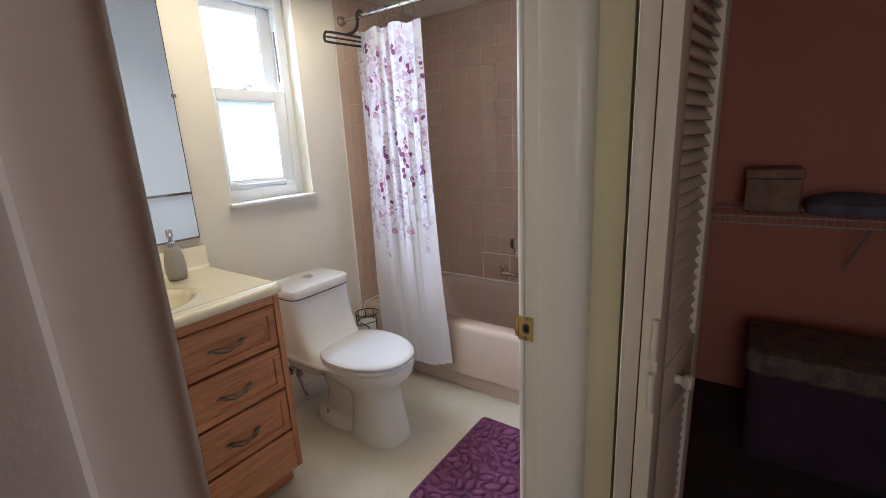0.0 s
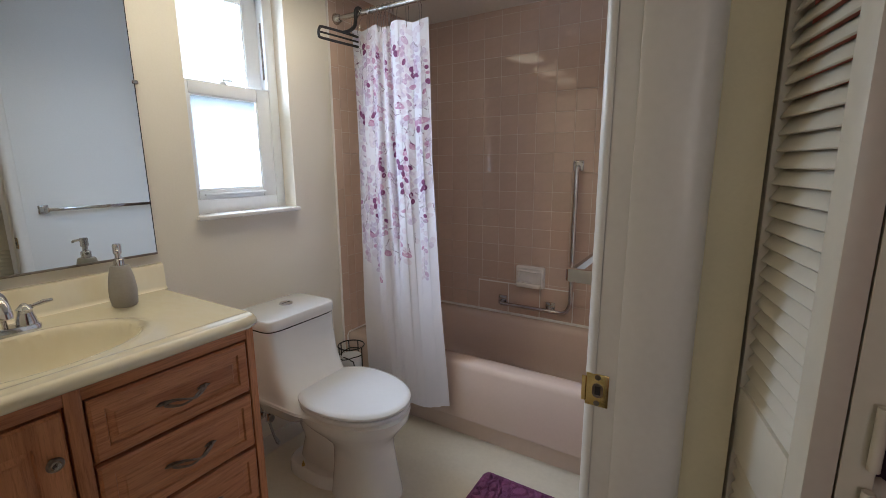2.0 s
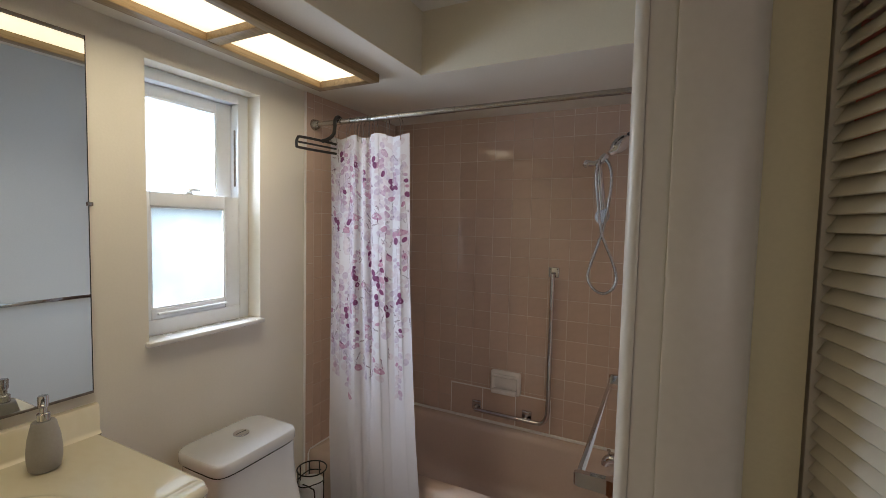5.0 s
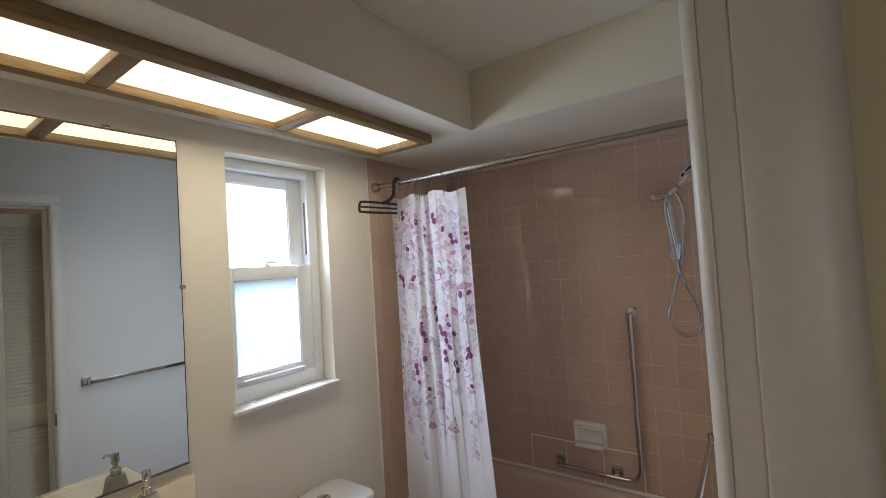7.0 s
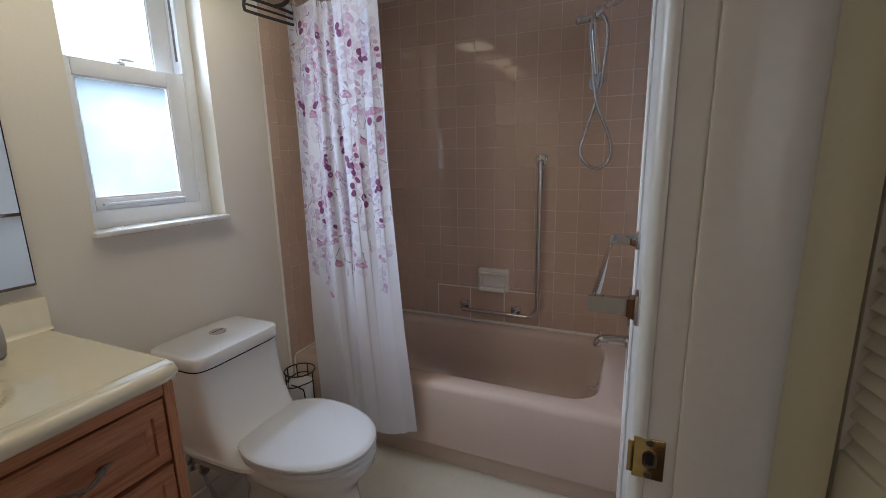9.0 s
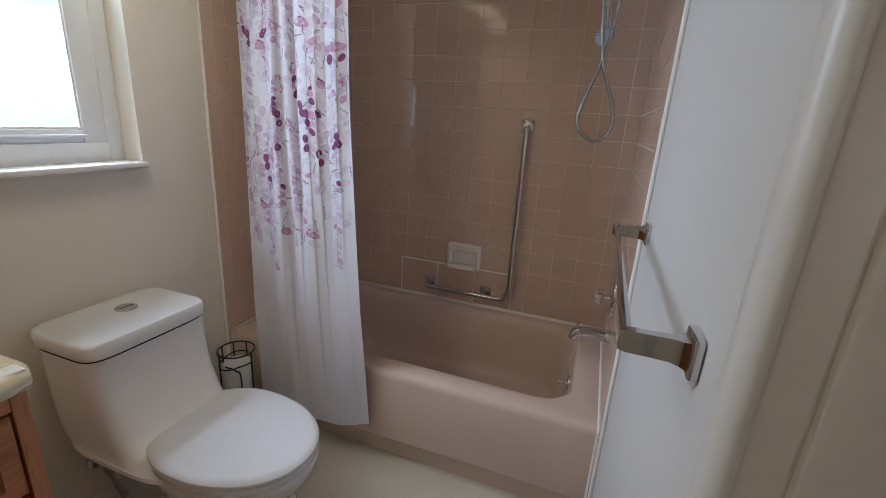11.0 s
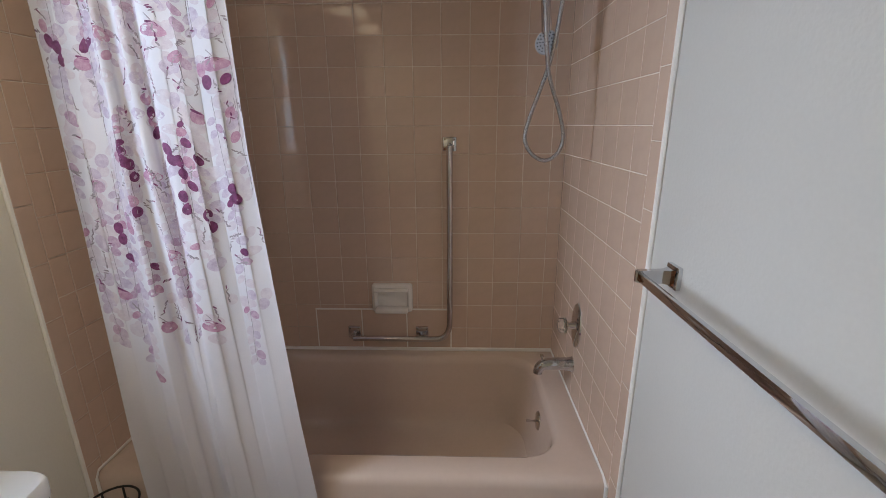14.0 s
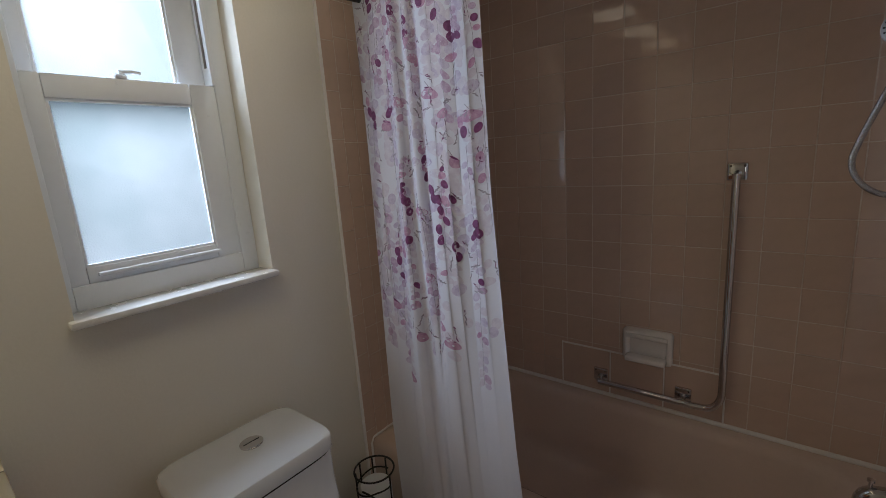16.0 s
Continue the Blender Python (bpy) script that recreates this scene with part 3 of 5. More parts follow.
# cultured-marble top: one slab with a sunken oval bowl, bullnose edge and backsplash
top = thing("washbasin", (0.28, 0.857, 0.866), "cream cultured-marble washbasin slab on the oak vanity", "sink")
X1, YA, YB = 0.557, 0.408, 1.308
nx, ny = 84, 120
BX, BY, RX, RY = 0.340, 0.862, 0.150, 0.222


def bowl_z(x, y):
    r = math.hypot((x - BX) / RX, (y - BY) / RY)
    if r < 1:
        return CT - 0.004 - 0.138 * (1 - r**2.8) ** 0.72
    rim = math.exp(-(((r - 1.10) / 0.05) ** 2)) * 0.0035
    lip = -0.004 * max(0.0, 1 - (r - 1) / 0.05)
    drip = 0.003 * math.exp(-(((x - X1 + 0.026) / 0.008) ** 2))
    return CT + rim + lip + drip


xs = [0.020 + (X1 - 0.020) * i / nx for i in range(nx + 1)]
ys = [YA + (YB - YA) * j / ny for j in range(ny + 1)]
part("basin_top", loft([[(x, y, bowl_z(x, y)) for y in ys] for x in xs], (False, False), closed=False), M["marble"], top)
edge = [(0.004, YB, CT - 0.0185), (X1 - 0.03, YB, CT - 0.0185), (X1 - 0.009, YB - 0.009, CT - 0.0185), (X1, YB - 0.03, CT - 0.0185), (X1, YA + 0.03, CT - 0.0185), (X1 - 0.009, YA + 0.009, CT - 0.0185), (X1 - 0.03, YA, CT - 0.0185), (0.004, YA, CT - 0.0185)]
part("bullnose_edge", tube(edge, 0.0187, 16), M["marble"], top)
part("under_edge", box(X1 - 0.03, X1, YA, YB, CT - 0.037, CT - 0.03), M["marble"], top)
bs = loft([[(x, y, z) for x, z in ((0.001, CT - 0.03), (0.034, CT), (0.027, CT + 0.004), (0.0225, CT + 0.012), (0.0215, CT + 0.080), (0.0165, CT + 0.090), (0.008, CT + 0.0925), (0.001, CT + 0.0925))] for y in (0.395, 1.312, 1.319, 1.324)])
part("backsplash", bs, M["marble"], top)
part("drain", lathe([(0.0001, 0), (0.024, 0), (0.022, 0.003), (0.016, 0.001), (0.0001, 0.001)], (BX - 0.01, BY, CT - 0.1415)), M["chrome"], top, "chrome basin drain")

fc = thing("faucet", (0.135, 0.857, CT), "chrome two-lever centreset faucet", "faucet")
part("base_plate", loft([rounded(0.112 - i, 0.158 + i, 0.772 - i, 0.942 + i, CT + h, 0.022 + i, 5) for i, h in ((0, 0), (0, 0.012), (-0.004, 0.018))]), M["chrome"], fc)
for s in (-1, 1):
    yy = 0.857 + s * 0.056
    post = part("valve_post", lathe([(0.024, 0), (0.023, 0.01), (0.017, 0.03), (0.0165, 0.038), (0.019, 0.042), (0.012, 0.050), (0.006, 0.056), (0.0001, 0.058)], (0.135, yy, CT + 0.017)), M["chrome"], fc)
    part("lever", tube([(0.135, yy, CT + 0.062), (0.137, yy + s * 0.02, CT + 0.064), (0.139, yy + s * 0.04, CT + 0.069), (0.140, yy + s * 0.06, CT + 0.071)], [0.006, 0.005, 0.0065, 0.004], 10), M["chrome"], post)
sp = smooth_line([(0.128, 0.857, CT + 0.016), (0.130, 0.857, CT + 0.065), (0.150, 0.857, CT + 0.103), (0.190, 0.857, CT + 0.105), (0.222, 0.857, CT + 0.078), (0.228, 0.857, CT + 0.062)], 5)
part("spout", tube(sp, [0.021 - 0.008 * k / (len(sp) - 1) for k in range(len(sp))], 16), M["chrome"], fc)

soap = thing("soap_dispenser", (0.127, 1.149, CT), "grey stoneware soap dispenser with steel pump", "soap dispenser")
part("bottle", lathe([(0.0001, 0.001), (0.030, 0.001), (0.034, 0.006), (0.0372, 0.030), (0.0375, 0.055), (0.034, 0.090), (0.028, 0.118), (0.0255, 0.128), (0.023, 0.131), (0.0001, 0.131)], (0.127, 1.149, CT), seg=32), M["soap"], soap)
pump = part("pump_collar", lathe([(0.0145, 0.131), (0.0145, 0.150), (0.012, 0.153), (0.008, 0.155), (0.008, 0.168), (0.0115, 0.170), (0.0115, 0.196), (0.010, 0.199), (0.0001, 0.2)], (0.127, 1.149, CT), seg=20), M["chrome"], soap)
part("pump_spout", tube([(0.127, 1.149, CT + 0.190), (0.150, 1.140, CT + 0.190), (0.166, 1.133, CT + 0.187), (0.170, 1.131, CT + 0.182)], 0.0042, 8), M["chrome"], pump)

mir = thing("wall_mirror", (0.004, 0.86, 1.036), "large frameless wall mirror above the vanity", "mirror")
part("mirror_plate", box(0.0015, 0.0065, 0.392, 1.315, 1.036, 2.115, 0.0008, 1), M["mirror"], mir, smooth=False)
part("mirror_edge", box(0.001, 0.006, 1.3152, 1.3172, 1.036, 2.115), M["dark"], mir, smooth=False)
part("bottom_channel", box(0.001, 0.0085, 0.392, 1.317, 1.030, 1.0375, 0.001), M["pewter"], mir)
for y, z in ((1.318, 1.616), (1.12, 2.117), (0.6, 2.117)):
    part("mirror_clip", box(0.001, 0.012, y - 0.008, y + 0.008, z - 0.006, z + 0.006, 0.002), M["brushed"], mir, "small steel mirror clip")

# ---- bathroom: toilet ----
YT = 1.740
wc = thing("toilet", (0.388, YT, 0), "white one-piece toilet with closed oval lid", "toilet")
tank = [egg(0.055, xf, YT, hw, z, p, 48, 0.5) for z, xf, hw, p in
        ((0.30, 0.36, 0.125, 4), (0.345, 0.43, 0.150, 4), (0.385, 0.520, 0.178, 4), (0.396, 0.510, 0.177, 4), (0.400, 0.46, 0.172, 4.5), (0.412, 0.405, 0.170, 5), (0.435, 0.370, 0.171, 5.5), (0.47, 0.343, 0.173, 6), (0.53, 0.318, 0.175, 6), (0.62, 0.300, 0.177, 6), (0.6942, 0.296, 0.179, 6), (0.6952, 0.290, 0.173, 6), (0.7035, 0.290, 0.173, 6))]
part("tank", loft(tank), M["porcelain"], wc)
lid = [egg(0.040 + i, 0.299 - i, YT, 0.1805 - i, z, 7, 48, 0.5) for z, i in ((0.7005, 0.010), (0.7005, 0.001), (0.703, 0.0), (0.735, 0.0), (0.742, 0.004), (0.745, 0.012))]
# dark band that stands in for the shadow between tank and lid
part("lid_gasket", loft([egg(0.058, 0.2952, YT, 0.1782, z, 6, 48, 0.5) for z in (0.6938, 0.7012)]), M["dark"], wc, "dark band for the shade in the gap under the tank lid")
tl = part("tank_lid", loft(lid), M["porcelain"], wc)
btn = part("flush_button", lathe([(0.0001, 0), (0.029, 0), (0.029, 0.004), (0.026, 0.006), (0.0001, 0.0065)], (0.150, YT + 0.02, 0.744), seg=28), M["chrome"], tl, "round dual flush button")
part("button_split", box(0.149, 0.151, YT - 0.001, YT + 0.041, 0.7495, 0.7512), M["dark"], btn, smooth=False)
bowl = [egg(xb, xf, YT, hw, z, p, 48, w) for z, xb, xf, hw, p, w in
        ((0.0, 0.425, 0.735, 0.118, 2.4, 0.55), (0.02, 0.428, 0.733, 0.116, 2.4, 0.55), (0.12, 0.445, 0.712, 0.108, 2.4, 0.55), (0.20, 0.450, 0.700, 0.104, 2.4, 0.55), (0.245, 0.435, 0.702, 0.110, 2.3, 0.52), (0.285, 0.37, 0.725, 0.136, 2.2, 0.48), (0.32, 0.31, 0.752, 0.162, 2.1, 0.45), (0.355, 0.28, 0.778, 0.184, 2.1, 0.43), (0.385, 0.275, 0.784, 0.188, 2.1, 0.43), (0.396, 0.285, 0.772, 0.177, 2.1, 0.43))]
part("bowl", loft(bowl), M["porcelain"], wc)
trap = [egg(xb, xf, YT, hw, z, 3, 32, 0.5) for z, xb, xf, hw in ((0.0, 0.172, 0.50, 0.108), (0.045, 0.175, 0.50, 0.106), (0.056, 0.185, 0.50, 0.098), (0.060, 0.22, 0.50, 0.064), (0.16, 0.245, 0.50, 0.054), (0.26, 0.21, 0.52, 0.074), (0.33, 0.12, 0.52, 0.120))]
part("trapway", loft(trap), M["porcelain"], wc)
seat = [egg(0.300 + i, 0.784 - i, YT, 0.190 - i, z, 2.1, 56, 0.43) for z, i in ((0.400, 0.010), (0.4015, 0.002), (0.413, 0.0), (0.418, 0.004), (0.418, 0.012))]
part("seat", loft(seat), M["seat"], wc)
cover = [egg(0.300 + i, 0.784 - i, YT, 0.192 - i, z, 2.1, 56, 0.43) for z, i in ((0.4225, 0.012), (0.4225, 0.003), (0.425, 0.0), (0.434, 0.0), (0.441, 0.006), (0.4445, 0.02), (0.447, 0.06), (0.448, 0.12))]
part("lid", loft(cover), M["seat"], wc)
for s in (-1, 1):
    part("hinge", box(0.290, 0.326, YT + s * 0.075 - 0.014, YT + s * 0.075 + 0.014, 0.399, 0.432, 0.005), M["seat"], wc)
    part("floor_bolt", lathe([(0.007, 0), (0.007, 0.012), (0.003, 0.014), (0.003, 0.024), (0.0001, 0.025)], (0.30, YT + s * 0.09, 0.054), seg=12), M["brass"], wc)
# the bowl, its foot, seat and lid sit a little nearer the wall
for piece_ in wc.children:
    if piece_.name.split(".")[0] in ("bowl", "trapway", "seat", "lid", "hinge", "floor_bolt"):
        piece_.location = (-0.022, 0.010, 0)
    else:
        piece_.location = (-0.016, -0.015, 0)

sv = thing("water_valve", (0.02, 1.655, 0.2), "chrome water shut-off valve with braided hose", "valve")
part("escutcheon", lathe([(0.030, 0), (0.028, 0.006), (0.012, 0.012), (0.0001, 0.012)], (0.012, 1.655, 0.225), (1, 0, 0)), M["chrome"], sv)
part("stub_pipe", tube([(0.012, 1.655, 0.225), (0.075, 1.655, 0.225)], 0.009, 12), M["chrome"], sv)
part("valve_body", lathe([(0.0001, -0.02), (0.013, -0.02), (0.014, 0.0), (0.012, 0.025), (0.0001, 0.026)], (0.070, 1.655, 0.225), (0, 0, 1), 14), M["chrome"], sv)
part("oval_handle", lathe([(0.0001, 0), (0.017, 0.0), (0.02, 0.006), (0.016, 0.012), (0.0001, 0.012)], (0.084, 1.652, 0.225), (1, 0, 0), 10), M["brushed"], sv)
part("hose", tube(smooth_line([(0.070, 1.655, 0.205), (0.075, 1.662, 0.16), (0.09, 1.672, 0.095), (0.075, 1.695, 0.075), (0.055, 1.685, 0.11), (0.065, 1.660, 0.20), (0.085, 1.645, 0.29), (0.095, 1.650, 0.335)], 6), 0.006, 8), M["braid"], sv)

# toilet paper stand between toilet and tub
TX, TY, TR = 0.130, 2.135, 0.064
stand = thing("toilet_paper_stand", (TX, TY, 0), "black wire stand holding spare toilet rolls", "paper holder")
for z, r in ((0.012, TR), (0.405, TR + 0.004), (0.362, TR + 0.002)):
    part("ring", tube([(TX + r * math.cos(a), TY + r * math.sin(a), z) for a in [2 * math.pi * k / 32 for k in range(32)]], 0.0032, 8, loop=True) if z != 0.362 else tube([(TX + r * math.cos(a), TY + r * math.sin(a), z - 0.02 * max(0, -math.cos(a - 0.9))) for a in [0.9 - 2.4 + 4.8 * k / 24 + math.pi for k in range(25)]], 0.0028, 8), M["black"], stand)
for a in (100, 145, 190, 235, 10, 325):
    t = radians(a)
    if a in (325,):
        pts = smooth_line([(TX + TR * math.cos(t - 0.9), TY + TR * math.sin(t - 0.9), 0.362), (TX + TR * math.cos(t - 0.25), TY + TR * math.sin(t - 0.25), 0.345), (TX + TR * math.cos(t), TY + TR * math.sin(t), 0.30), (TX + TR * math.cos(t), TY + TR * math.sin(t), 0.012)], 5)
    else:
        pts = [(TX + TR * math.cos(t), TY + TR * math.sin(t), z) for z in (0.012, 0.2, 0.404)]
    part("upright", tube(pts, 0.003, 8), M["black"], stand)
for k in range(3):
    roll = thing("toilet_roll", (TX, TY, 0.014 + k * 0.112), "white toilet paper roll in the wire stand", "toilet paper", "spare rolls")
    z = 0.014 + k * 0.112
    part("paper", lathe([(0.021, z), (0.052, z), (0.054, z + 0.004), (0.054, z + 0.106), (0.052, z + 0.110), (0.021, z + 0.110)], (TX, TY, 0), seg=32), M["paper"], roll)
    part("core", lathe([(0.0001, z + 0.004), (0.0205, z + 0.004), (0.0205, z + 0.1095), (0.019, z + 0.1095), (0.019, z + 0.02), (0.0001, z + 0.02)], (TX, TY, 0), seg=24), M["card"], roll)

# bath mat with raised pebbles
RX0, RX1, RY0, RY1 = 0.945, 1.388, 1.475, 2.095
rng = random.Random(4)
peb = [(rng.uniform(RX0, RX1), rng.uniform(RY0, RY1), rng.uniform(0.028, 0.044), rng.uniform(0.016, 0.023), rng.uniform(0, math.pi)) for _ in range(900)]
kept = []
for p in peb:
    if all(math.hypot(p[0] - q[0], p[1] - q[1]) > 0.80 * (p[2] + q[3]) for q in kept):
        kept.append(p)


def mat_z(x, y):
    """A thick plush with pebble outlines pressed into it."""
    e = min(x - RX0, RX1 - x, y - RY0, RY1 - y)
    h = 0.017 * min(1.0, max(0.0, e / 0.010)) ** 0.5
    if 0.010 < e < 0.020:
        h -= 0.005 * (1 - abs(e - 0.015) / 0.005)
    if e > 0.018:
        h += 0.0018 * math.sin(31 * x + 2 * math.sin(23 * y)) * math.sin(37 * y + 1.3)
        cut = 0.0
        for px, py, a, b, t in kept:
            if abs(px - x) < 0.055 and abs(py - y) < 0.055:
                u = (x - px) * math.cos(t) + (y - py) * math.sin(t)
                v = -(x - px) * math.sin(t) + (y - py) * math.cos(t)
                r = math.sqrt((u / a) ** 2 + (v / b) ** 2)
                if r < 1:
                    h += 0.004 * (1 - r * r)
                cut = max(cut, 1 - abs(r - 1) / 0.24)
        h -= 0.012 * cut ** 0.8
    return 0.003 + h


def corner(x, y, r=0.035):
    """Draws the mat's corners in to a round."""
    cx, cy = min(max(x, RX0 + r), RX1 - r), min(max(y, RY0 + r), RY1 - r)
    dx, dy = x - cx, y - cy
    if dx and dy:
        k = max(abs(dx), abs(dy)) / math.hypot(dx, dy)
        return cx + dx * k, cy + dy * k
    return x, y


gx, gy = 150, 210
rows = []
for i in range(gx + 1):
    row = []
    for j in range(gy + 1):
        x, y = RX0 + (RX1 - RX0) * i / gx, RY0 + (RY1 - RY0) * j / gy
        row.append((*corner(x, y), mat_z(x, y)))
    rows.append(row)
solid("bath_mat", loft(rows, (False, False), closed=False), M["rug"], "purple plush bath mat with raised pebble pattern", "bath mat")

# ---- bathroom: tub and shower ----
TF, TZ = 2.238, 0.415
tub = thing("bathtub", (0.76, 2.62, 0), "pinkish-beige enamelled alcove bathtub with plain apron", "bathtub")
B0, B1 = 2.996, 1.518
shell = [rounded(0.002, B1, TF + 0.055, B0, 0.0, 0.006), rounded(0.002, B1, TF + 0.055, B0, 0.105, 0.006), rounded(0.002, B1, TF + 0.004, B0, 0.118, 0.006), rounded(0.002, B1, TF, B0, 0.135, 0.008), rounded(0.002, B1, TF, B0, 0.385, 0.008),
         rounded(0.003, B1, TF + 0.004, B0, 0.402, 0.010), rounded(0.004, B1, TF + 0.014, B0, 0.412, 0.012), rounded(0.006, B1 - 0.002, TF + 0.030, B0 - 0.002, TZ, 0.014),
         rounded(0.085, 1.425, 2.330, 2.952, TZ - 0.002, 0.13), rounded(0.095, 1.415, 2.342, 2.942, TZ - 0.010, 0.13), rounded(0.110, 1.405, 2.352, 2.932, TZ - 0.04, 0.13), rounded(0.175, 1.385, 2.372, 2.912, 0.20, 0.14), rounded(0.22, 1.365, 2.388, 2.896, 0.12, 0.15), rounded(0.30, 1.32, 2.43, 2.86, 0.085, 0.15), rounded(0.45, 1.20, 2.54, 2.75, 0.08, 0.09)]
part("tub_shell", loft(shell, (False, True)), M["tub"], tub)
over = part("overflow_plate", lathe([(0.0001, 0), (0.036, 0), (0.034, 0.006), (0.012, 0.010), (0.0001, 0.010)], (1.398, 2.655, 0.300), (-1, 0, 0.08)), M["chrome"], tub, "chrome overflow plate with trip lever")
part("trip_lever", tube([(1.389, 2.655, 0.300), (1.370, 2.652, 0.300), (1.352, 2.650, 0.305)], [0.005, 0.004, 0.006], 8), M["chrome"], over)
part("tub_drain", lathe([(0.0001, 0), (0.028, 0), (0.026, 0.003), (0.0001, 0.002)], (1.15, 2.645, 0.0802)), M["chrome"], tub)
cb = bmesh.new()
tube([(0.004, 2.990, TZ + 0.004), (1.516, 2.990, TZ + 0.005)], 0.0085, 8, cb)
tube([(1.5105, 2.990, TZ + 0.004), (1.5105, 2.262, TZ + 0.004), (1.5112, 2.236, TZ - 0.012), (1.5112, 2.233, 0.0)], 0.0065, 8, cb)
tube([(0.010, 2.990, TZ + 0.004), (0.010, 2.245, TZ + 0.004), (0.010, 2.233, TZ - 0.015), (0.010, 2.233, 0.12)], 0.0055, 8, cb)
solid("tub_caulking", cb, M["caulk"], "white caulk bead where the tub meets the tiles", "caulk", "structure")

dish = thing("soap_dish", (0.795, 2.98, 0.61), "pale ceramic soap dish set in the tiled wall", "soap dish")


def rect_y(y, i, x0=0.708, x1=0.886, za=0.607, zb=0.738, r=0.014):
    return [(px, y, pz) for px, pz, _ in rounded(x0 + i, x1 - i, za + i, zb - i, 0, r, 4)]


part("dish_body", loft([rect_y(2.999, 0), rect_y(2.978, 0.0), rect_y(2.970, 0.005), rect_y(2.967, 0.014), rect_y(2.972, 0.020), rect_y(2.990, 0.024), rect_y(2.994, 0.045)]), M["dish"], dish)
part("dish_tray", box(0.724, 0.870, 2.938, 2.985, 0.614, 0.636, 0.008, 3), M["dish"], dish)
part("dish_lip", tube([(0.722, 2.968, 0.712), (0.872, 2.968, 0.712)], 0.009, 10), M["dish"], dish)

gb = thing("grab_bar", (1.05, 2.99, 0.48), "L-shaped chrome grab bar on the tub wall", "grab bar")
part("bar", tube(smooth_line([(1.050, 2.962, 1.325), (1.050, 2.958, 1.1), (1.050, 2.958, 0.8), (1.050, 2.958, 0.60), (1.046, 2.958, 0.535), (1.020, 2.958, 0.496), (0.975, 2.958, 0.487), (0.85, 2.958, 0.487), (0.62, 2.958, 0.487)], 5), 0.0125, 14), M["chrome"], gb)
for x, z in ((1.050, 1.330), (0.925, 0.503), (0.618, 0.503)):
    fl = part("flange", box(x - 0.028, x + 0.028, 2.986, 2.999, z - 0.028, z + 0.028, 0.004), M["chrome"], gb, "square chrome flange")
    part("post", tube([(x, 2.99, z - 0.006), (x, 2.96, z - 0.012)], 0.0115, 12), M["chrome"], fl)
    for s in (-1, 1):
        part("screw", lathe([(0.0001, 0), (0.004, 0), (0.0035, 0.0015), (0.0001, 0.002)], (x + s * 0.019, 2.986, z + 0.018), (0, -1, 0), 8), M["pewter"], fl)

tb = thing("towel_bar", (1.52, 1.73, 1.13), "square chrome towel bar on the white wall", "towel bar")
for y in (1.446, 2.050):
    bk = part("back_plate", box(1.508, 1.5195, y - 0.023, y + 0.023, 1.085, 1.133, 0.003), M["chrome"], tb)
    part("arm", loft([[(x, p, q) for p, q in ((y - h, 1.109 - w), (y + h, 1.109 - w), (y + h, 1.109 + w), (y - h, 1.109 + w))] for x, h, w in ((1.512, 0.018, 0.018), (1.502, 0.012, 0.015), (1.492, 0.007, 0.014), (1.470, 0.0065, 0.0135), (1.446, 0.0065, 0.0135), (1.438, 0.004, 0.012), (1.436, 0.001, 0.010))]), M["chrome"], bk)
part("rail", box(1.440, 1.451, 1.444, 2.052, 1.100, 1.118, 0.002), M["chrome"], tb)

rod = thing("shower_curtain_rod", (0.76, 2.262, 2.05), "satin steel tension shower curtain rod", "curtain rod")
part("rod_tube", tube([(0.02, 2.262, 2.052), (0.78, 2.262, 2.052)], 0.0125, 14), M["brushed"], rod)
part("rod_tube", tube([(0.77, 2.262, 2.052), (1.50, 2.262, 2.052)], 0.0112, 14), M["brushed"], rod)
for x, d in ((0.009, 1), (1.511, -1)):
    part("end_cup", lathe([(0.0001, 0), (0.027, 0), (0.026, 0.008), (0.019, 0.030), (0.015, 0.036), (0.0001, 0.036)], (x, 2.262, 2.052), (d, 0, 0)), M["brushed"], rod)

# shower curtain: gathered cloth hung outside the tub, with printed branches
cur = thing("shower_curtain", (0.40, 2.2, 0.16), "white shower curtain printed with plum and lilac branches", "curtain")
EDGE = ((0.0, 0.148), (0.16, 0.205), (0.30, 0.262), (0.36, 0.300), (0.42, 0.318), (0.50, 0.352), (0.55, 0.372), (0.62, 0.392), (0.70, 0.436), (0.78, 0.470), (0.85, 0.500), (0.93, 0.545), (1.0, 0.585))
FOLD = ((0.0, 0.15), (0.10, -0.05), (0.22, 0.10), (0.31, 0.35), (0.385, -0.95), (0.46, 0.55), (0.525, -0.55), (0.585, 0.60), (0.67, -1.0), (0.78, -0.45), (0.86, 0.30), (0.93, 0.05), (1.0, 0.85))


def interp(table, u):
    for (a, p), (b, q) in zip(table, table[1:]):
        if u <= b:
            t = (u - a) / (b - a)
            return p + (q - p) * (3 * t * t - 2 * t**3)
    return table[-1][1]


BROAD = ((0.0, 0.25), (0.26, 0.05), (0.36, -0.95), (0.47, 0.75), (0.57, -0.75), (0.66, -0.65), (0.80, 0.35), (0.92, 0.25), (1.0, 0.6))


def fold(u, v):
    """Tight gathers at the rod that open into broad folds towards the hem."""
    w = min(1.0, max(0.0, (v - 0.40) / 0.40))
    w = 3 * w * w - 2 * w**3
    return (1 - w) * interp(FOLD, u) + w * interp(BROAD, u)


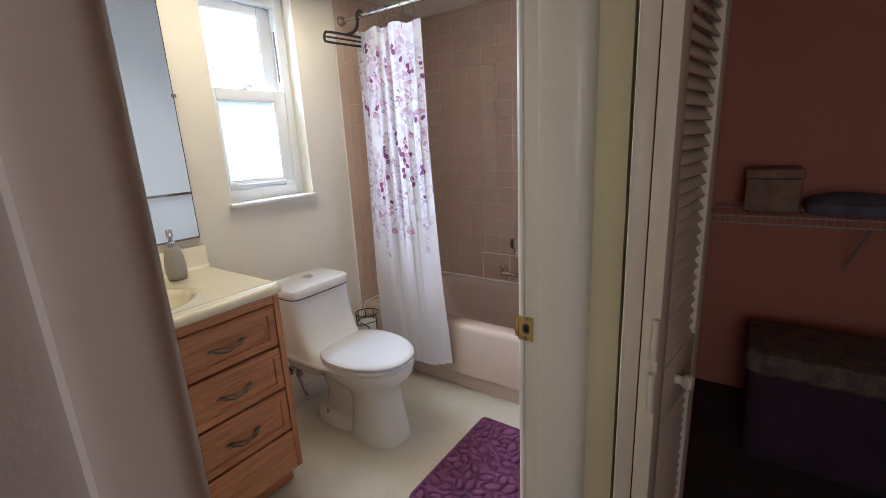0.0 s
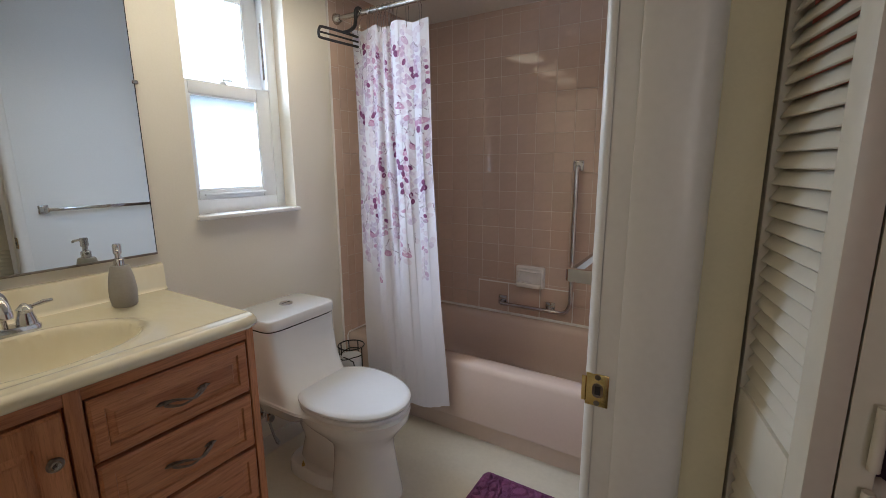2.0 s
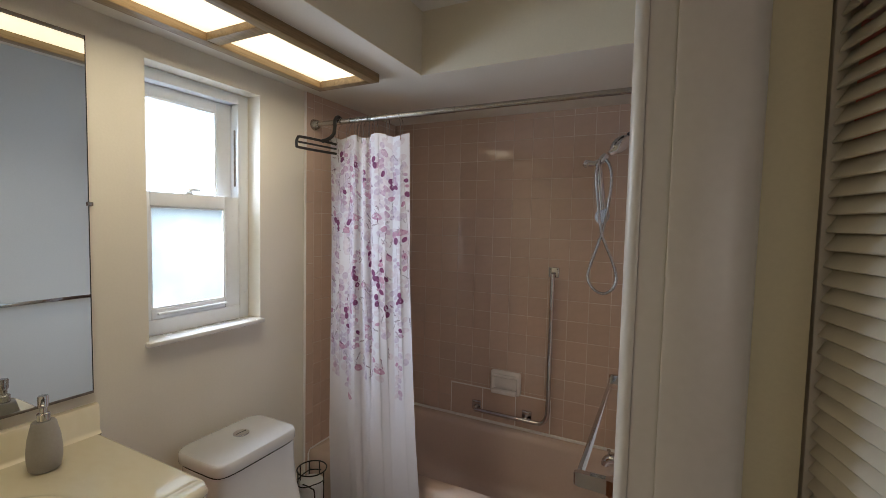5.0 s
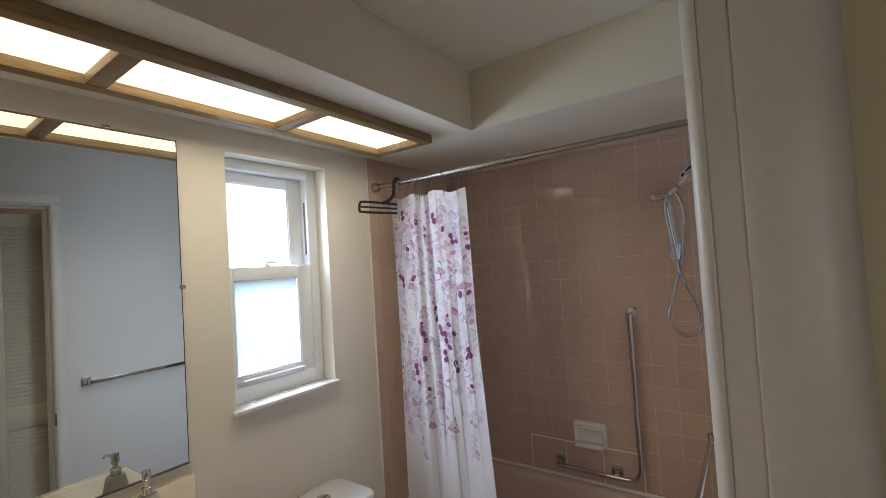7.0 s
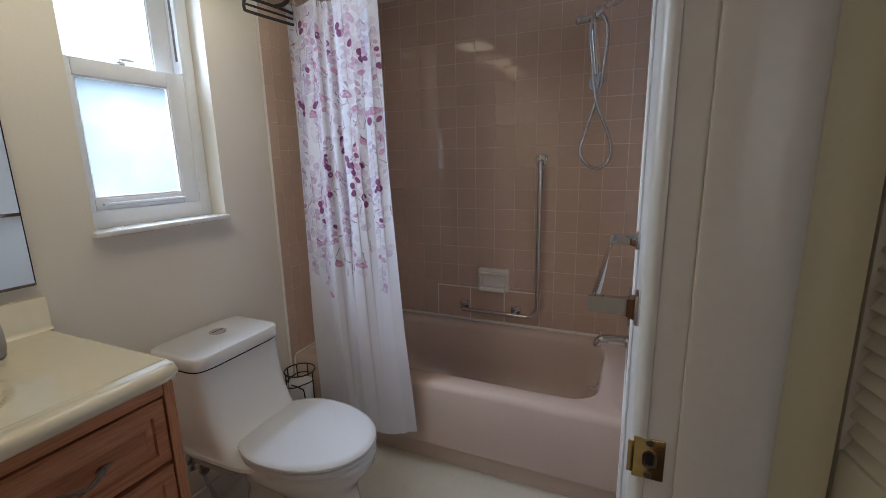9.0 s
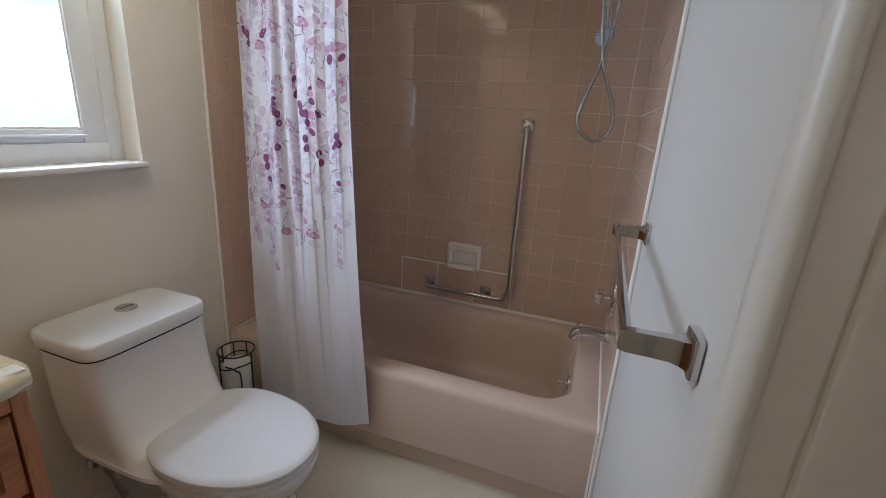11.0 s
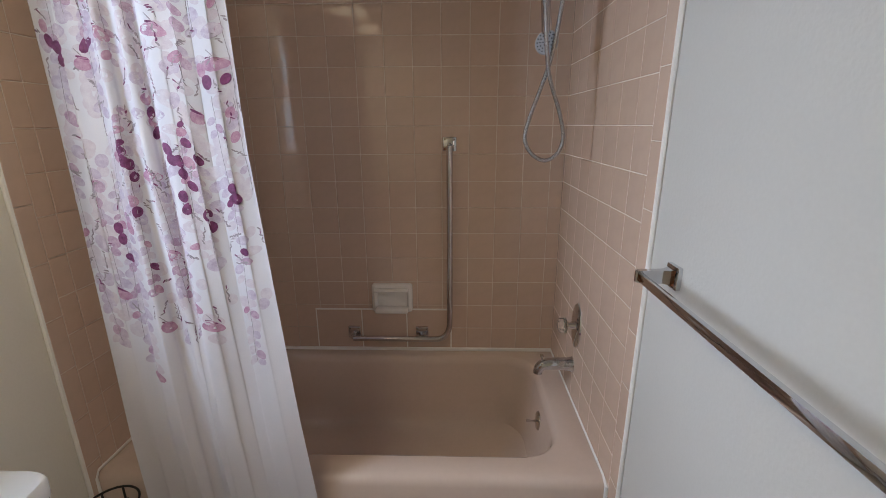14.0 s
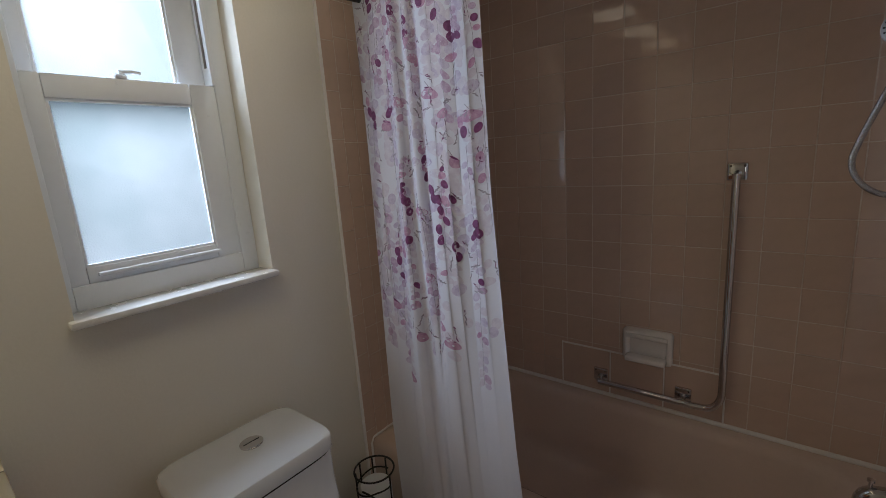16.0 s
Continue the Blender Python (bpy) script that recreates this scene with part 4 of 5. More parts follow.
def cloth(u, v):
    """The curtain's surface: u across, v down from the rod, both 0 to 1."""
    z_top = 1.988 - 0.018 * math.sin(u * 9.0) ** 2 - 0.01 * u
    z_low = 0.125 + 0.055 * max(0.0, (u - 0.45) / 0.55) + 0.012 * math.sin(u * 14)
    z = z_top + (z_low - z_top) * v
    x = interp(EDGE, u)
    wide = 1.0 + 0.05 * v
    x = 0.148 + (x - 0.148) * wide + 0.055 * v * (0.9 - 0.35 * u) + 0.085 * u * max(0.0, v - 0.35) + 0.004 * math.sin(5 * v + 9 * u) - 0.030 * (1 - v) ** 1.5
    out = 2.258 - 0.062 * min(1.0, v / 0.75)
    amp = 0.018 * (0.75 + 0.55 * math.sin(math.pi * min(1, v * 0.9)) - 0.42 * v)
    y = out + amp * fold(min(1.0, max(0.0, u + 0.012 * math.sin(3.1 * v))), v) + 0.0025 * math.sin(19 * u + 7 * v)
    return Vector((x, y, z))


NU, NV = 150, 90
part("cloth", loft([[cloth(i / NU, j / NV) for i in range(NU + 1)] for j in range(NV + 1)], (False, False), closed=False), M["curtain"], cur)
part("hem", loft([[cloth(i / NU, 1 - k) + Vector((0, -0.0022, 0)) for i in range(NU + 1)] for k in (0.0, 0.006, 0.012)], (False, False), closed=False), M["curtain"], cur, "stitched hem")


LIFT = [0.0]


def on_cloth(u, v, du, dv):
    """A point du metres across and dv metres down from (u, v), just off the cloth, with the fold's own width."""
    e = 1e-3
    a = (cloth(min(1, u + e), v) - cloth(max(0, u - e), v)) / (2 * e)
    b = (cloth(u, min(1, v + e)) - cloth(u, max(0, v - e))) / (2 * e)
    p, q = u + du / max(0.4, a.length), v + dv / b.length
    if not (0.004 < p < 0.996 and 0.002 < q < 0.995):
        return None
    s = cloth(p, q)
    a = cloth(p + 1e-3, q) - cloth(p - 1e-3, q)
    b = cloth(p, q + 1e-3) - cloth(p, q - 1e-3)
    n = a.cross(b).normalized()
    if n.y > 0:
        n = -n
    return s + n * (0.0007 + 0.6 * LIFT[0])


def leaf(bm, u, v, length, width, turn, slot, tip=0.0, n=9):
    """One printed leaf or petal, pointed by the share tip, laid along the folds."""
    rings = []
    for share in (1.0, 0.5) if width > 0.004 else (1.0,):
        ring = []
        for k in range(n):
            t = 2 * math.pi * k / n
            w = share * width * math.sin(t) * (1 - tip * 0.5 * (1 + math.cos(t)))
            l = share * length * math.cos(t)
            ring.append(on_cloth(u, v, l * math.cos(turn) - w * math.sin(turn), l * math.sin(turn) + w * math.cos(turn)))
        if None in ring:
            return
        rings.append([bm.verts.new(p) for p in ring])
    faces = []
    if len(rings) == 2:
        for k in range(n):
            j = (k + 1) % n
            faces.append((rings[0][k], rings[0][j], rings[1][j], rings[1][k]))
    faces.append(rings[-1])
    for f in faces:
        bm.faces.new(f).material_index = slot


prints = {s: bmesh.new() for s in ("blush", "lilac", "mauve", "rose", "plum", "stem")}
rg = random.Random(11)


def print_leaf(colour, *a, **k):
    LIFT[0] = {"blush": 0.0, "lilac": 0.0003, "mauve": 0.0005, "rose": 0.0007, "stem": 0.0006, "plum": 0.0009}[colour] + rg.uniform(0, 0.00015)
    leaf(prints[colour], *a, 0, **k)


def branch(u, v, heading, length, weight):
    """A drooping twig with leaves to both sides that grow paler to its tip."""
    step, s = 0.020, 0.0
    while s < length and v < 0.66 and 0.01 < u < 0.99:
        heading += rg.uniform(-0.22, 0.22)
        u += 0.9 * step * math.cos(heading) * 1.0
        v += step * math.sin(heading) / 1.85
        s += step
        print_leaf("stem", u, v, 0.011, 0.0011, heading, n=5)
        for side in (-1, 1):
            if rg.random() < 0.62:
                t = heading + side * rg.uniform(0.6, 1.15)
                size = rg.uniform(0.011, 0.020) * weight
                c = rg.choices(("lilac", "mauve", "rose", "plum"), (0.42, 0.34, 0.14, 0.10))[0]
                print_leaf(c, u + 0.55 * size * math.cos(t) * 1.2, v + size * math.sin(t) / 1.6, size, size * rg.uniform(0.65, 0.92), t, tip=rg.uniform(0, 0.4))


def density(v):
    return 1.0 if v < 0.42 else max(0.0, 1 - (v - 0.42) / 0.26)


def garland(u, v, end, weight):
    """A hanging stem with round leaves to both sides, in washes of lilac."""
    side, turn, tilt = 1, 0.0, rg.uniform(-0.3, 0.3)
    while v < end:
        turn = 0.7 * turn + rg.uniform(-0.10, 0.10)
        h = math.pi / 2 + turn + 0.4 * tilt
        u += 0.012 * math.cos(h)
        v += 0.0075
        if not 0.01 < u < 0.99:
            return
        print_leaf("stem", u, v, 0.0085, 0.0008, h, n=5)
        side = -side
        if rg.random() < 0.88:
            size = rg.uniform(0.0095, 0.015) * weight
            t = h + side * rg.uniform(0.55, 1.1)
            c = rg.choices(("blush", "lilac", "mauve", "rose", "plum"), (0.48, 0.30, 0.15, 0.05, 0.02))[0]
            print_leaf(c, u + 1.5 * size * math.cos(t), v + 1.15 * size * math.sin(t) / 1.85, size, size * rg.uniform(0.62, 0.85), t, tip=rg.uniform(0, 0.25), n=12)


for _ in range(330):
    u, v = rg.uniform(0.01, 0.99), rg.uniform(0.005, 0.60)
    if rg.random() < density(v):
        print_leaf(rg.choices(("blush", "lilac"), (0.8, 0.2))[0], u, v, rg.uniform(0.014, 0.024), rg.uniform(0.011, 0.017), rg.uniform(0, 3.1), n=13)
for k in range(11):
    u = 0.03 + 0.092 * k + rg.uniform(-0.03, 0.03)
    v = rg.uniform(0.005, 0.06)
    garland(u, v, v + rg.uniform(0.12, 0.26), rg.uniform(1.0, 1.45))
    v = rg.uniform(0.27, 0.36)
    garland(u + rg.uniform(0.0, 0.04), v, v + rg.uniform(0.10, 0.24) if k % 3 else rg.uniform(0.56, 0.635), rg.uniform(0.95, 1.4))
for _ in range(5):
    branch(rg.uniform(0.03, 0.97), rg.uniform(0.02, 0.45), math.pi / 2 + rg.uniform(-0.7, 0.7), rg.uniform(0.06, 0.14), 0.8)
# deep plum clusters that stand out on the folds
for u, v in ((0.39, 0.065), (0.66, 0.07), (0.20, 0.045), (0.56, 0.285), (0.57, 0.312), (0.375, 0.345), (0.41, 0.362), (0.39, 0.408), (0.66, 0.348), (0.695, 0.364), (0.68, 0.408), (0.785, 0.430), (0.84, 0.12), (0.08, 0.205), (0.13, 0.225), (0.25, 0.445), (0.92, 0.40), (0.88, 0.25)):
    for k in (-1, 1):
        print_leaf("plum" if k > 0 else rg.choice(("plum", "rose")), min(0.99, u + k * rg.uniform(0.002, 0.008)), v + k * rg.uniform(0.006, 0.009), rg.uniform(0.0135, 0.0165), rg.uniform(0.0105, 0.0135), rg.uniform(0.9, 2.2), tip=0.12, n=16)
    print_leaf("stem", u, v - 0.012, 0.012, 0.0008, 1.5, n=5)
for u, v in ((0.40, 0.205), (0.69, 0.205), (0.41, 0.575), (0.695, 0.58), (0.50, 0.37), (0.52, 0.475), (0.26, 0.235), (0.82, 0.30), (0.20, 0.53), (0.93, 0.24)):
    print_leaf("rose", u, v, 0.021, 0.017, 0.3, tip=0.3, n=13)
    print_leaf("plum", u - 0.004, v - 0.007, 0.015, 0.004, 0.4, tip=0.5)
    print_leaf("stem", u - 0.02, v - 0.014, 0.014, 0.0012, 0.9, n=5)
# fine sprigs
for _ in range(190):
    u, v = rg.uniform(0.01, 0.99), rg.uniform(0.02, 0.62)
    if rg.random() < density(v):
        h = rg.uniform(0, 6.28)
        for k in range(5):
            t = h + rg.uniform(-0.9, 0.9)
            print_leaf("stem" if rg.random() < 0.85 else "plum", u + 0.008 * k * math.cos(h), v + 0.005 * k * math.sin(h), rg.uniform(0.004, 0.008), rg.uniform(0.0012, 0.0025), t, n=6)
for c, bm in prints.items():
    tagged(part("printed_leaves", bm, M[c], cur, "printed " + c + " leaves" if c != "stem" else "printed grey-brown stems"), kind="stuff")
for u in (0.03, 0.10, 0.26, 0.37, 0.42, 0.47, 0.54, 0.60, 0.66, 0.80, 0.94):
    c = cloth(u, 0.008)
    hx = c.x * 0.9 + 0.035
    lp = smooth_line([(hx, 2.262, 2.068), (hx + 0.003, 2.246, 2.055), (c.x, 2.249, 2.015), (c.x, 2.254, c.z - 0.008), (c.x + 0.002, 2.262, c.z + 0.002), (c.x + 0.001, 2.270, 2.02), (hx + 0.001, 2.278, 2.05)], 4, loop=True)
    part("curtain_ring", tube(lp, 0.0013, 6, loop=True), M["chrome"], cur, "thin chrome curtain ring")

# black hanger on the rod
hg = thing("clothes_hanger", (0.165, 2.2, 1.90), "black flocked clothes hanger hooked over the rod", "hanger")
part("hook", tube(smooth_line([(0.165, 2.285, 2.05), (0.165, 2.276, 2.070), (0.165, 2.255, 2.074), (0.165, 2.238, 2.055), (0.165, 2.236, 2.02), (0.165, 2.225, 1.985), (0.165, 2.19, 1.958), (0.16, 2.16, 1.945)], 5), 0.0085, 10), M["black"], hg)
lp = [(0.158, 2.30, 1.946), (0.150, 2.17, 1.948), (0.138, 2.05, 1.946), (0.136, 2.032, 1.938), (0.135, 2.026, 1.92), (0.135, 2.028, 1.905), (0.137, 2.040, 1.899), (0.150, 2.17, 1.900), (0.160, 2.30, 1.904)]
part("frame_bar", tube(smooth_line(lp, 4), 0.0060, 8), M["black"], hg)
part("middle_bar", tube([(0.136, 2.030, 1.922), (0.150, 2.17, 1.924), (0.159, 2.30, 1.925)], 0.0045, 8), M["black"], hg)

# shower fittings on the tiled end wall
sh = thing("hand_shower", (1.34, 2.57, 1.6), "chrome hand shower with filter, holder and looped hose", "shower")
part("arm_flange", lathe([(0.0001, 0), (0.030, 0), (0.027, 0.006), (0.012, 0.010), (0.0001, 0.010)], (1.5105, 2.62, 1.985), (-1, 0, 0)), M["chrome"], sh)
part("shower_arm", tube(smooth_line([(1.509, 2.62, 1.985), (1.470, 2.615, 1.988), (1.440, 2.608, 1.975), (1.422, 2.600, 1.958)], 5), 0.0095, 12), M["chrome"], sh)
ax = Vector((1.352, 2.575, 1.888)) - Vector((1.424, 2.602, 1.960))
fb = part("filter_body", lathe([(0.0001, -0.004), (0.012, -0.004), (0.016, 0.006), (0.025, 0.018), (0.0305, 0.036), (0.0315, 0.050), (0.029, 0.066), (0.023, 0.080), (0.014, 0.091), (0.012, 0.106), (0.0001, 0.106)], (1.424, 2.602, 1.960), ax), M["chrome"], sh, "egg-shaped chrome filter cartridge")
for k, (d0, d1) in enumerate(((0.022, 0.052), (0.060, 0.072))):
    n_ = ax.normalized()
    out = (Vector((-0.25, -0.9, 0.35)) - n_ * Vector((-0.25, -0.9, 0.35)).dot(n_)).normalized() * 0.0285
    c_ = Vector((1.424, 2.602, 1.960)) + out
    part("filter_slot", tube([c_ + n_ * d0, c_ + n_ * ((d0 + d1) / 2) + out * 0.06, c_ + n_ * d1 - out * (0.0 if k == 0 else 0.12)], 0.0034, 8), M["black"], fb, "black filter slot")
part("filter_nut", lathe([(0.014, -0.014), (0.017, -0.012), (0.017, -0.002), (0.014, 0.0)], (1.424, 2.602, 1.960), ax), M["black"], sh)
part("diverter", lathe([(0.0001, -0.018), (0.014, -0.018), (0.017, -0.008), (0.017, 0.012), (0.013, 0.02), (0.0001, 0.021)], (1.330, 2.562, 1.868), (0.5, 0.1, 0.6), 18), M["chrome"], sh)
part("holder_arm", tube([(1.325, 2.560, 1.862), (1.295, 2.562, 1.848), (1.272, 2.565, 1.850)], [0.011, 0.012, 0.015], 12), M["chrome"], sh)
part("holder_cap", lathe([(0.0001, 0), (0.016, 0), (0.018, 0.008), (0.014, 0.016), (0.0001, 0.017)], (1.268, 2.566, 1.848), (-0.8, 0, 0.35), 18), M["chrome"], sh)
wd = part("wand_handle", tube([(1.312, 2.562, 1.850), (1.318, 2.568, 1.80), (1.326, 2.576, 1.72), (1.334, 2.584, 1.655)], [0.012, 0.0125, 0.0135, 0.015], 14), M["chrome"], sh)
face_axis = Vector((-0.45, -0.85, 0.10))
part("wand_head", lathe([(0.0001, -0.016), (0.018, -0.014), (0.032, -0.004), (0.034, 0.004), (0.031, 0.008), (0.0001, 0.009)], (1.335, 2.578, 1.628), face_axis, 24), M["spray_grey"], wd)
noz = bmesh.new()
q = face_axis.to_track_quat("Z", "Y").to_matrix()
for r, n in ((0.009, 6), (0.018, 12), (0.026, 16)):
    for k in range(n):
        a = 2 * math.pi * k / n
        lathe([(0.0022, 0.0), (0.0016, 0.002), (0.0001, 0.0022)], Vector((1.335, 2.578, 1.628)) + q @ Vector((r * math.cos(a), r * math.sin(a), 0.0088)), face_axis, 6, noz)
part("nozzles", noz, M["dark"], wd)
hose = smooth_line([(1.318, 2.545, 1.862), (1.308, 2.532, 1.80), (1.318, 2.535, 1.70), (1.330, 2.545, 1.60), (1.345, 2.556, 1.53), (1.385, 2.575, 1.43), (1.400, 2.583, 1.365), (1.386, 2.583, 1.318), (1.348, 2.578, 1.297), (1.306, 2.578, 1.318), (1.284, 2.582, 1.365), (1.298, 2.578, 1.43), (1.330, 2.565, 1.53), (1.348, 2.556, 1.60), (1.362, 2.548, 1.70), (1.368, 2.545, 1.78), (1.358, 2.548, 1.835), (1.338, 2.556, 1.866)], 7)
part("hose", tube(hose, 0.0062, 10), M["hose"], sh, "flexible steel hose")

vl = thing("tub_valve", (1.51, 2.635, 0.715), "chrome tub valve plate with clear acrylic knob", "faucet handle")
vp = [[(x, 2.635 + p * s, 0.715 + q * s) for p, q in ((0, -0.088), (0.030, -0.070), (0.046, -0.03), (0.050, 0), (0.046, 0.03), (0.030, 0.070), (0, 0.088), (-0.030, 0.070), (-0.046, 0.03), (-0.050, 0), (-0.046, -0.03), (-0.030, -0.070))] for x, s in ((1.5105, 1.0), (1.504, 0.97), (1.500, 0.86))]
part("valve_plate", loft(vp), M["chrome"], vl)
part("stem", lathe([(0.016, 0), (0.014, 0.012), (0.010, 0.02), (0.010, 0.034)], (1.501, 2.635, 0.715), (-1, 0, 0)), M["chrome"], vl)
kn = [[Vector((1.474 - h, 2.635 + r * (1 + 0.10 * math.cos(6 * a)) * math.cos(a), 0.715 + r * (1 + 0.10 * math.cos(6 * a)) * math.sin(a))) for a in [2 * math.pi * k / 36 for k in range(36)]] for h, r in ((0, 0.016), (0.006, 0.026), (0.026, 0.024), (0.034, 0.016))]
part("knob", loft(kn), M["acrylic"], vl, "clear fluted acrylic knob")

spt = thing("tub_spout", (1.47, 2.655, 0.545), "chrome tub spout with diverter pull", "faucet")
part("spout_body", tube(smooth_line([(1.511, 2.655, 0.548), (1.480, 2.655, 0.550), (1.430, 2.655, 0.549), (1.400, 2.655, 0.543), (1.386, 2.655, 0.528), (1.383, 2.655, 0.512)], 4), [0.031, 0.028, 0.026, 0.025, 0.024, 0.0235, 0.023, 0.0225, 0.022, 0.0215, 0.021, 0.021, 0.0205, 0.020, 0.0195, 0.019, 0.0185, 0.018, 0.018, 0.018, 0.018], 18), M["chrome"], spt)
part("diverter_pull", lathe([(0.004, 0), (0.004, 0.018), (0.008, 0.020), (0.008, 0.026), (0.0001, 0.028)], (1.396, 2.655, 0.558), seg=12), M["chrome"], spt)

# ---- hall: folded louvre doors and the closet's contents ----


def louvre_leaf(name, foot, turn, width, label):
    """A louvred leaf, built along +x from its pivot at the foot, then turned."""
    ob = thing(name, foot, label, "louvre door", "folding closet doors")
    th, st = 0.028, 0.042
    z0_, z1_, mid0, mid1 = 0.015, 2.068, 0.875, 0.985

    def piece(nm, bm):
        o = part(nm, bm, M["door_white"])
        o.parent = ob
        return o

    piece("stile", box(0, st, -th / 2, th / 2, z0_, z1_, 0.002))
    piece("stile", box(width - st, width, -th / 2, th / 2, z0_, z1_, 0.002))
    for a, b in ((z0_, z0_ + 0.13), (mid0, mid1), (z1_ - 0.075, z1_)):
        piece("rail", box(st, width - st, -th / 2, th / 2, a, b, 0.002))
    slat_mesh = None
    for a, b in ((z0_ + 0.13, mid0), (mid1, z1_ - 0.075)):
        n = int((b - a) / 0.0225)
        for k in range(n):
            z = a + (k + 0.5) * (b - a) / n
            if slat_mesh is None:
                bm = bmesh.new()
                box(st - 0.002, width - st + 0.002, -0.0145, 0.0145, -0.0023, 0.0023, 0.0018, bm=bm)
                bm.transform(Matrix.Rotation(radians(58), 4, "X"))
                o = piece("slat", bm)
                slat_mesh = o.data
            else:
                o = new("slat", slat_mesh)
                o.parent = ob
            o.location = (0, 0, z)
    ob.rotation_euler = (0, 0, radians(turn))
    return ob


lead = louvre_leaf("closet_door", (1.754, 1.396, 0), -77.8, 0.272, "white louvred bifold closet leaf folded against the jamb")
trail = louvre_leaf("closet_door", (1.840, 1.131, 0), 81.8, 0.272, "white louvred bifold closet leaf with a round knob")
kb = part("knob", lathe([(0.009, 0), (0.008, 0.010), (0.014, 0.016), (0.016, 0.023), (0.012, 0.029), (0.0001, 0.031)], (0, 0, 0), (0, -1, 0), 18), M["door_white"])
kb.parent = trail
kb.location = (0.118, -0.014, 0.935)
for z in (1.06, 0.965, 1.75, 0.3):
    hb = part("hinge", tube([(0, 0, -0.035), (0, 0, 0.035)], 0.0055, 10), M["door_white"])
    hb.parent = trail
    hb.location = (-0.008, -0.010, z)

shelf = thing("wire_shelf", (2.35, 2.85, 1.0), "white coated wire shelf across the closet wall", "shelf")
for y, z in ((2.63, 1.015), (2.63, 0.985), (2.83, 1.018), (3.03, 1.018)):
    part("rail_wire", tube([(1.66, y, z), (3.095, y, z)], 0.0035, 6), M["wire"], shelf)
cross = bmesh.new()
for k in range(56):
    x = 1.672 + k * 0.0255
    tube([(x, 3.035, 1.022), (x, 2.628, 1.020), (x, 2.628, 0.985)], 0.0016, 5, cross)
tagged(part("deck_wires", cross, M["wire"], shelf), kind="stuff")
part("brace", tube([(2.34, 2.64, 0.985), (2.34, 3.03, 0.72)], 0.005, 6), M["wire"], shelf)
lb = thing("storage_box", (2.04, 2.80, 1.024), "brown woven storage box on the wire shelf", "box")
part("box_body", box(1.935, 2.125, 2.70, 2.90, 1.0235, 1.165, 0.012), M["linen_box"], lb)
part("box_lid", box(1.930, 2.130, 2.695, 2.905, 1.165, 1.205, 0.010), M["linen_box"], lb)
part("lid_knot", lathe([(0.0001, 0), (0.05, 0.0), (0.06, 0.006), (0.0001, 0.009)], (2.05, 2.78, 1.2045), seg=14), M["linen_box"], lb)
bl = bmesh.new()
cl = [rounded(2.15 + i, 2.50 - i * 2, 2.68 + i, 2.92 - i, 1.0235 + h, 0.05) for i, h in ((0.0, 0.0), (-0.006, 0.015), (0.0, 0.04), (0.03, 0.06), (0.07, 0.075))]
solid("folded_blanket", loft(cl, bm=bl), M["blue_cloth"], "blue-grey folded blanket on the wire shelf", "blanket")
st = thing("stool", (2.33, 2.62, 0), "dark upholstered stool draped with a floral cloth", "stool")
part("stool_body", loft([rounded(2.02 + i, 2.66 - i, 2.44 + i, 2.82 - i, z, 0.04) for z, i in ((0.0, 0.01), (0.36, 0.0), (0.40, 0.0))]), M["stool"], st)
part("cushion", loft([rounded(2.0 + i, 2.68 - i, 2.42 + i, 2.84 - i, z, 0.05) for z, i in ((0.40, 0.012), (0.415, 0.0), (0.47, 0.0), (0.492, 0.014), (0.50, 0.05))]), M["floral_cloth"], st, "floral cloth cover")

# ---- wall tiles, one by one ----
PITCH, GAP = 0.1096, 0.0023


def tile_mesh(w, h, d=0.0075, r=0.0017):
    bm = bmesh.new()
    rings = [[(s * (w / 2 - i), t * (h / 2 - i), z) for s, t in ((-1, -1), (1, -1), (1, 1), (-1, 1))] for z, i in ((0, 0), (d - r, 0), (d - r * 0.3, r * 0.35), (d, r))]
    loft(rings, (False, True), bm=bm)
    bmesh.ops.recalc_face_normals(bm, faces=bm.faces)
    me = bpy.data.meshes.new("tile")
    bm.to_mesh(me)
    bm.free()
    me.materials.append(M["tile"])
    return me


BED = 0.0102
tile_cache = {}
tr = random.Random(7)


def lay(parent, a, b, lo, hi, place, name="tile"):
    """One tile over a to b along the wall and lo to hi in height; place gives the face's pose."""
    w, h = b - a - GAP, hi - lo - GAP
    if w < 0.006 or h < 0.006:
        return
    key = (round(w, 4), round(h, 4))
    if key not in tile_cache:
        tile_cache[key] = tile_mesh(*key)
    o = new(name, tile_cache[key])
    o.parent = parent
    o.matrix_local = place((a + b) / 2, (lo + hi) / 2) @ pose(0, 0, 0, tr.gauss(0, 0.13), tr.gauss(0, 0.13), 0)


def cuts(start, end, joint):
    first = start + (joint - start) % PITCH
    marks = [start] + [first + k * PITCH for k in range(40) if start + 0.004 < first + k * PITCH < end - 0.004] + [end]
    return list(zip(marks, marks[1:]))


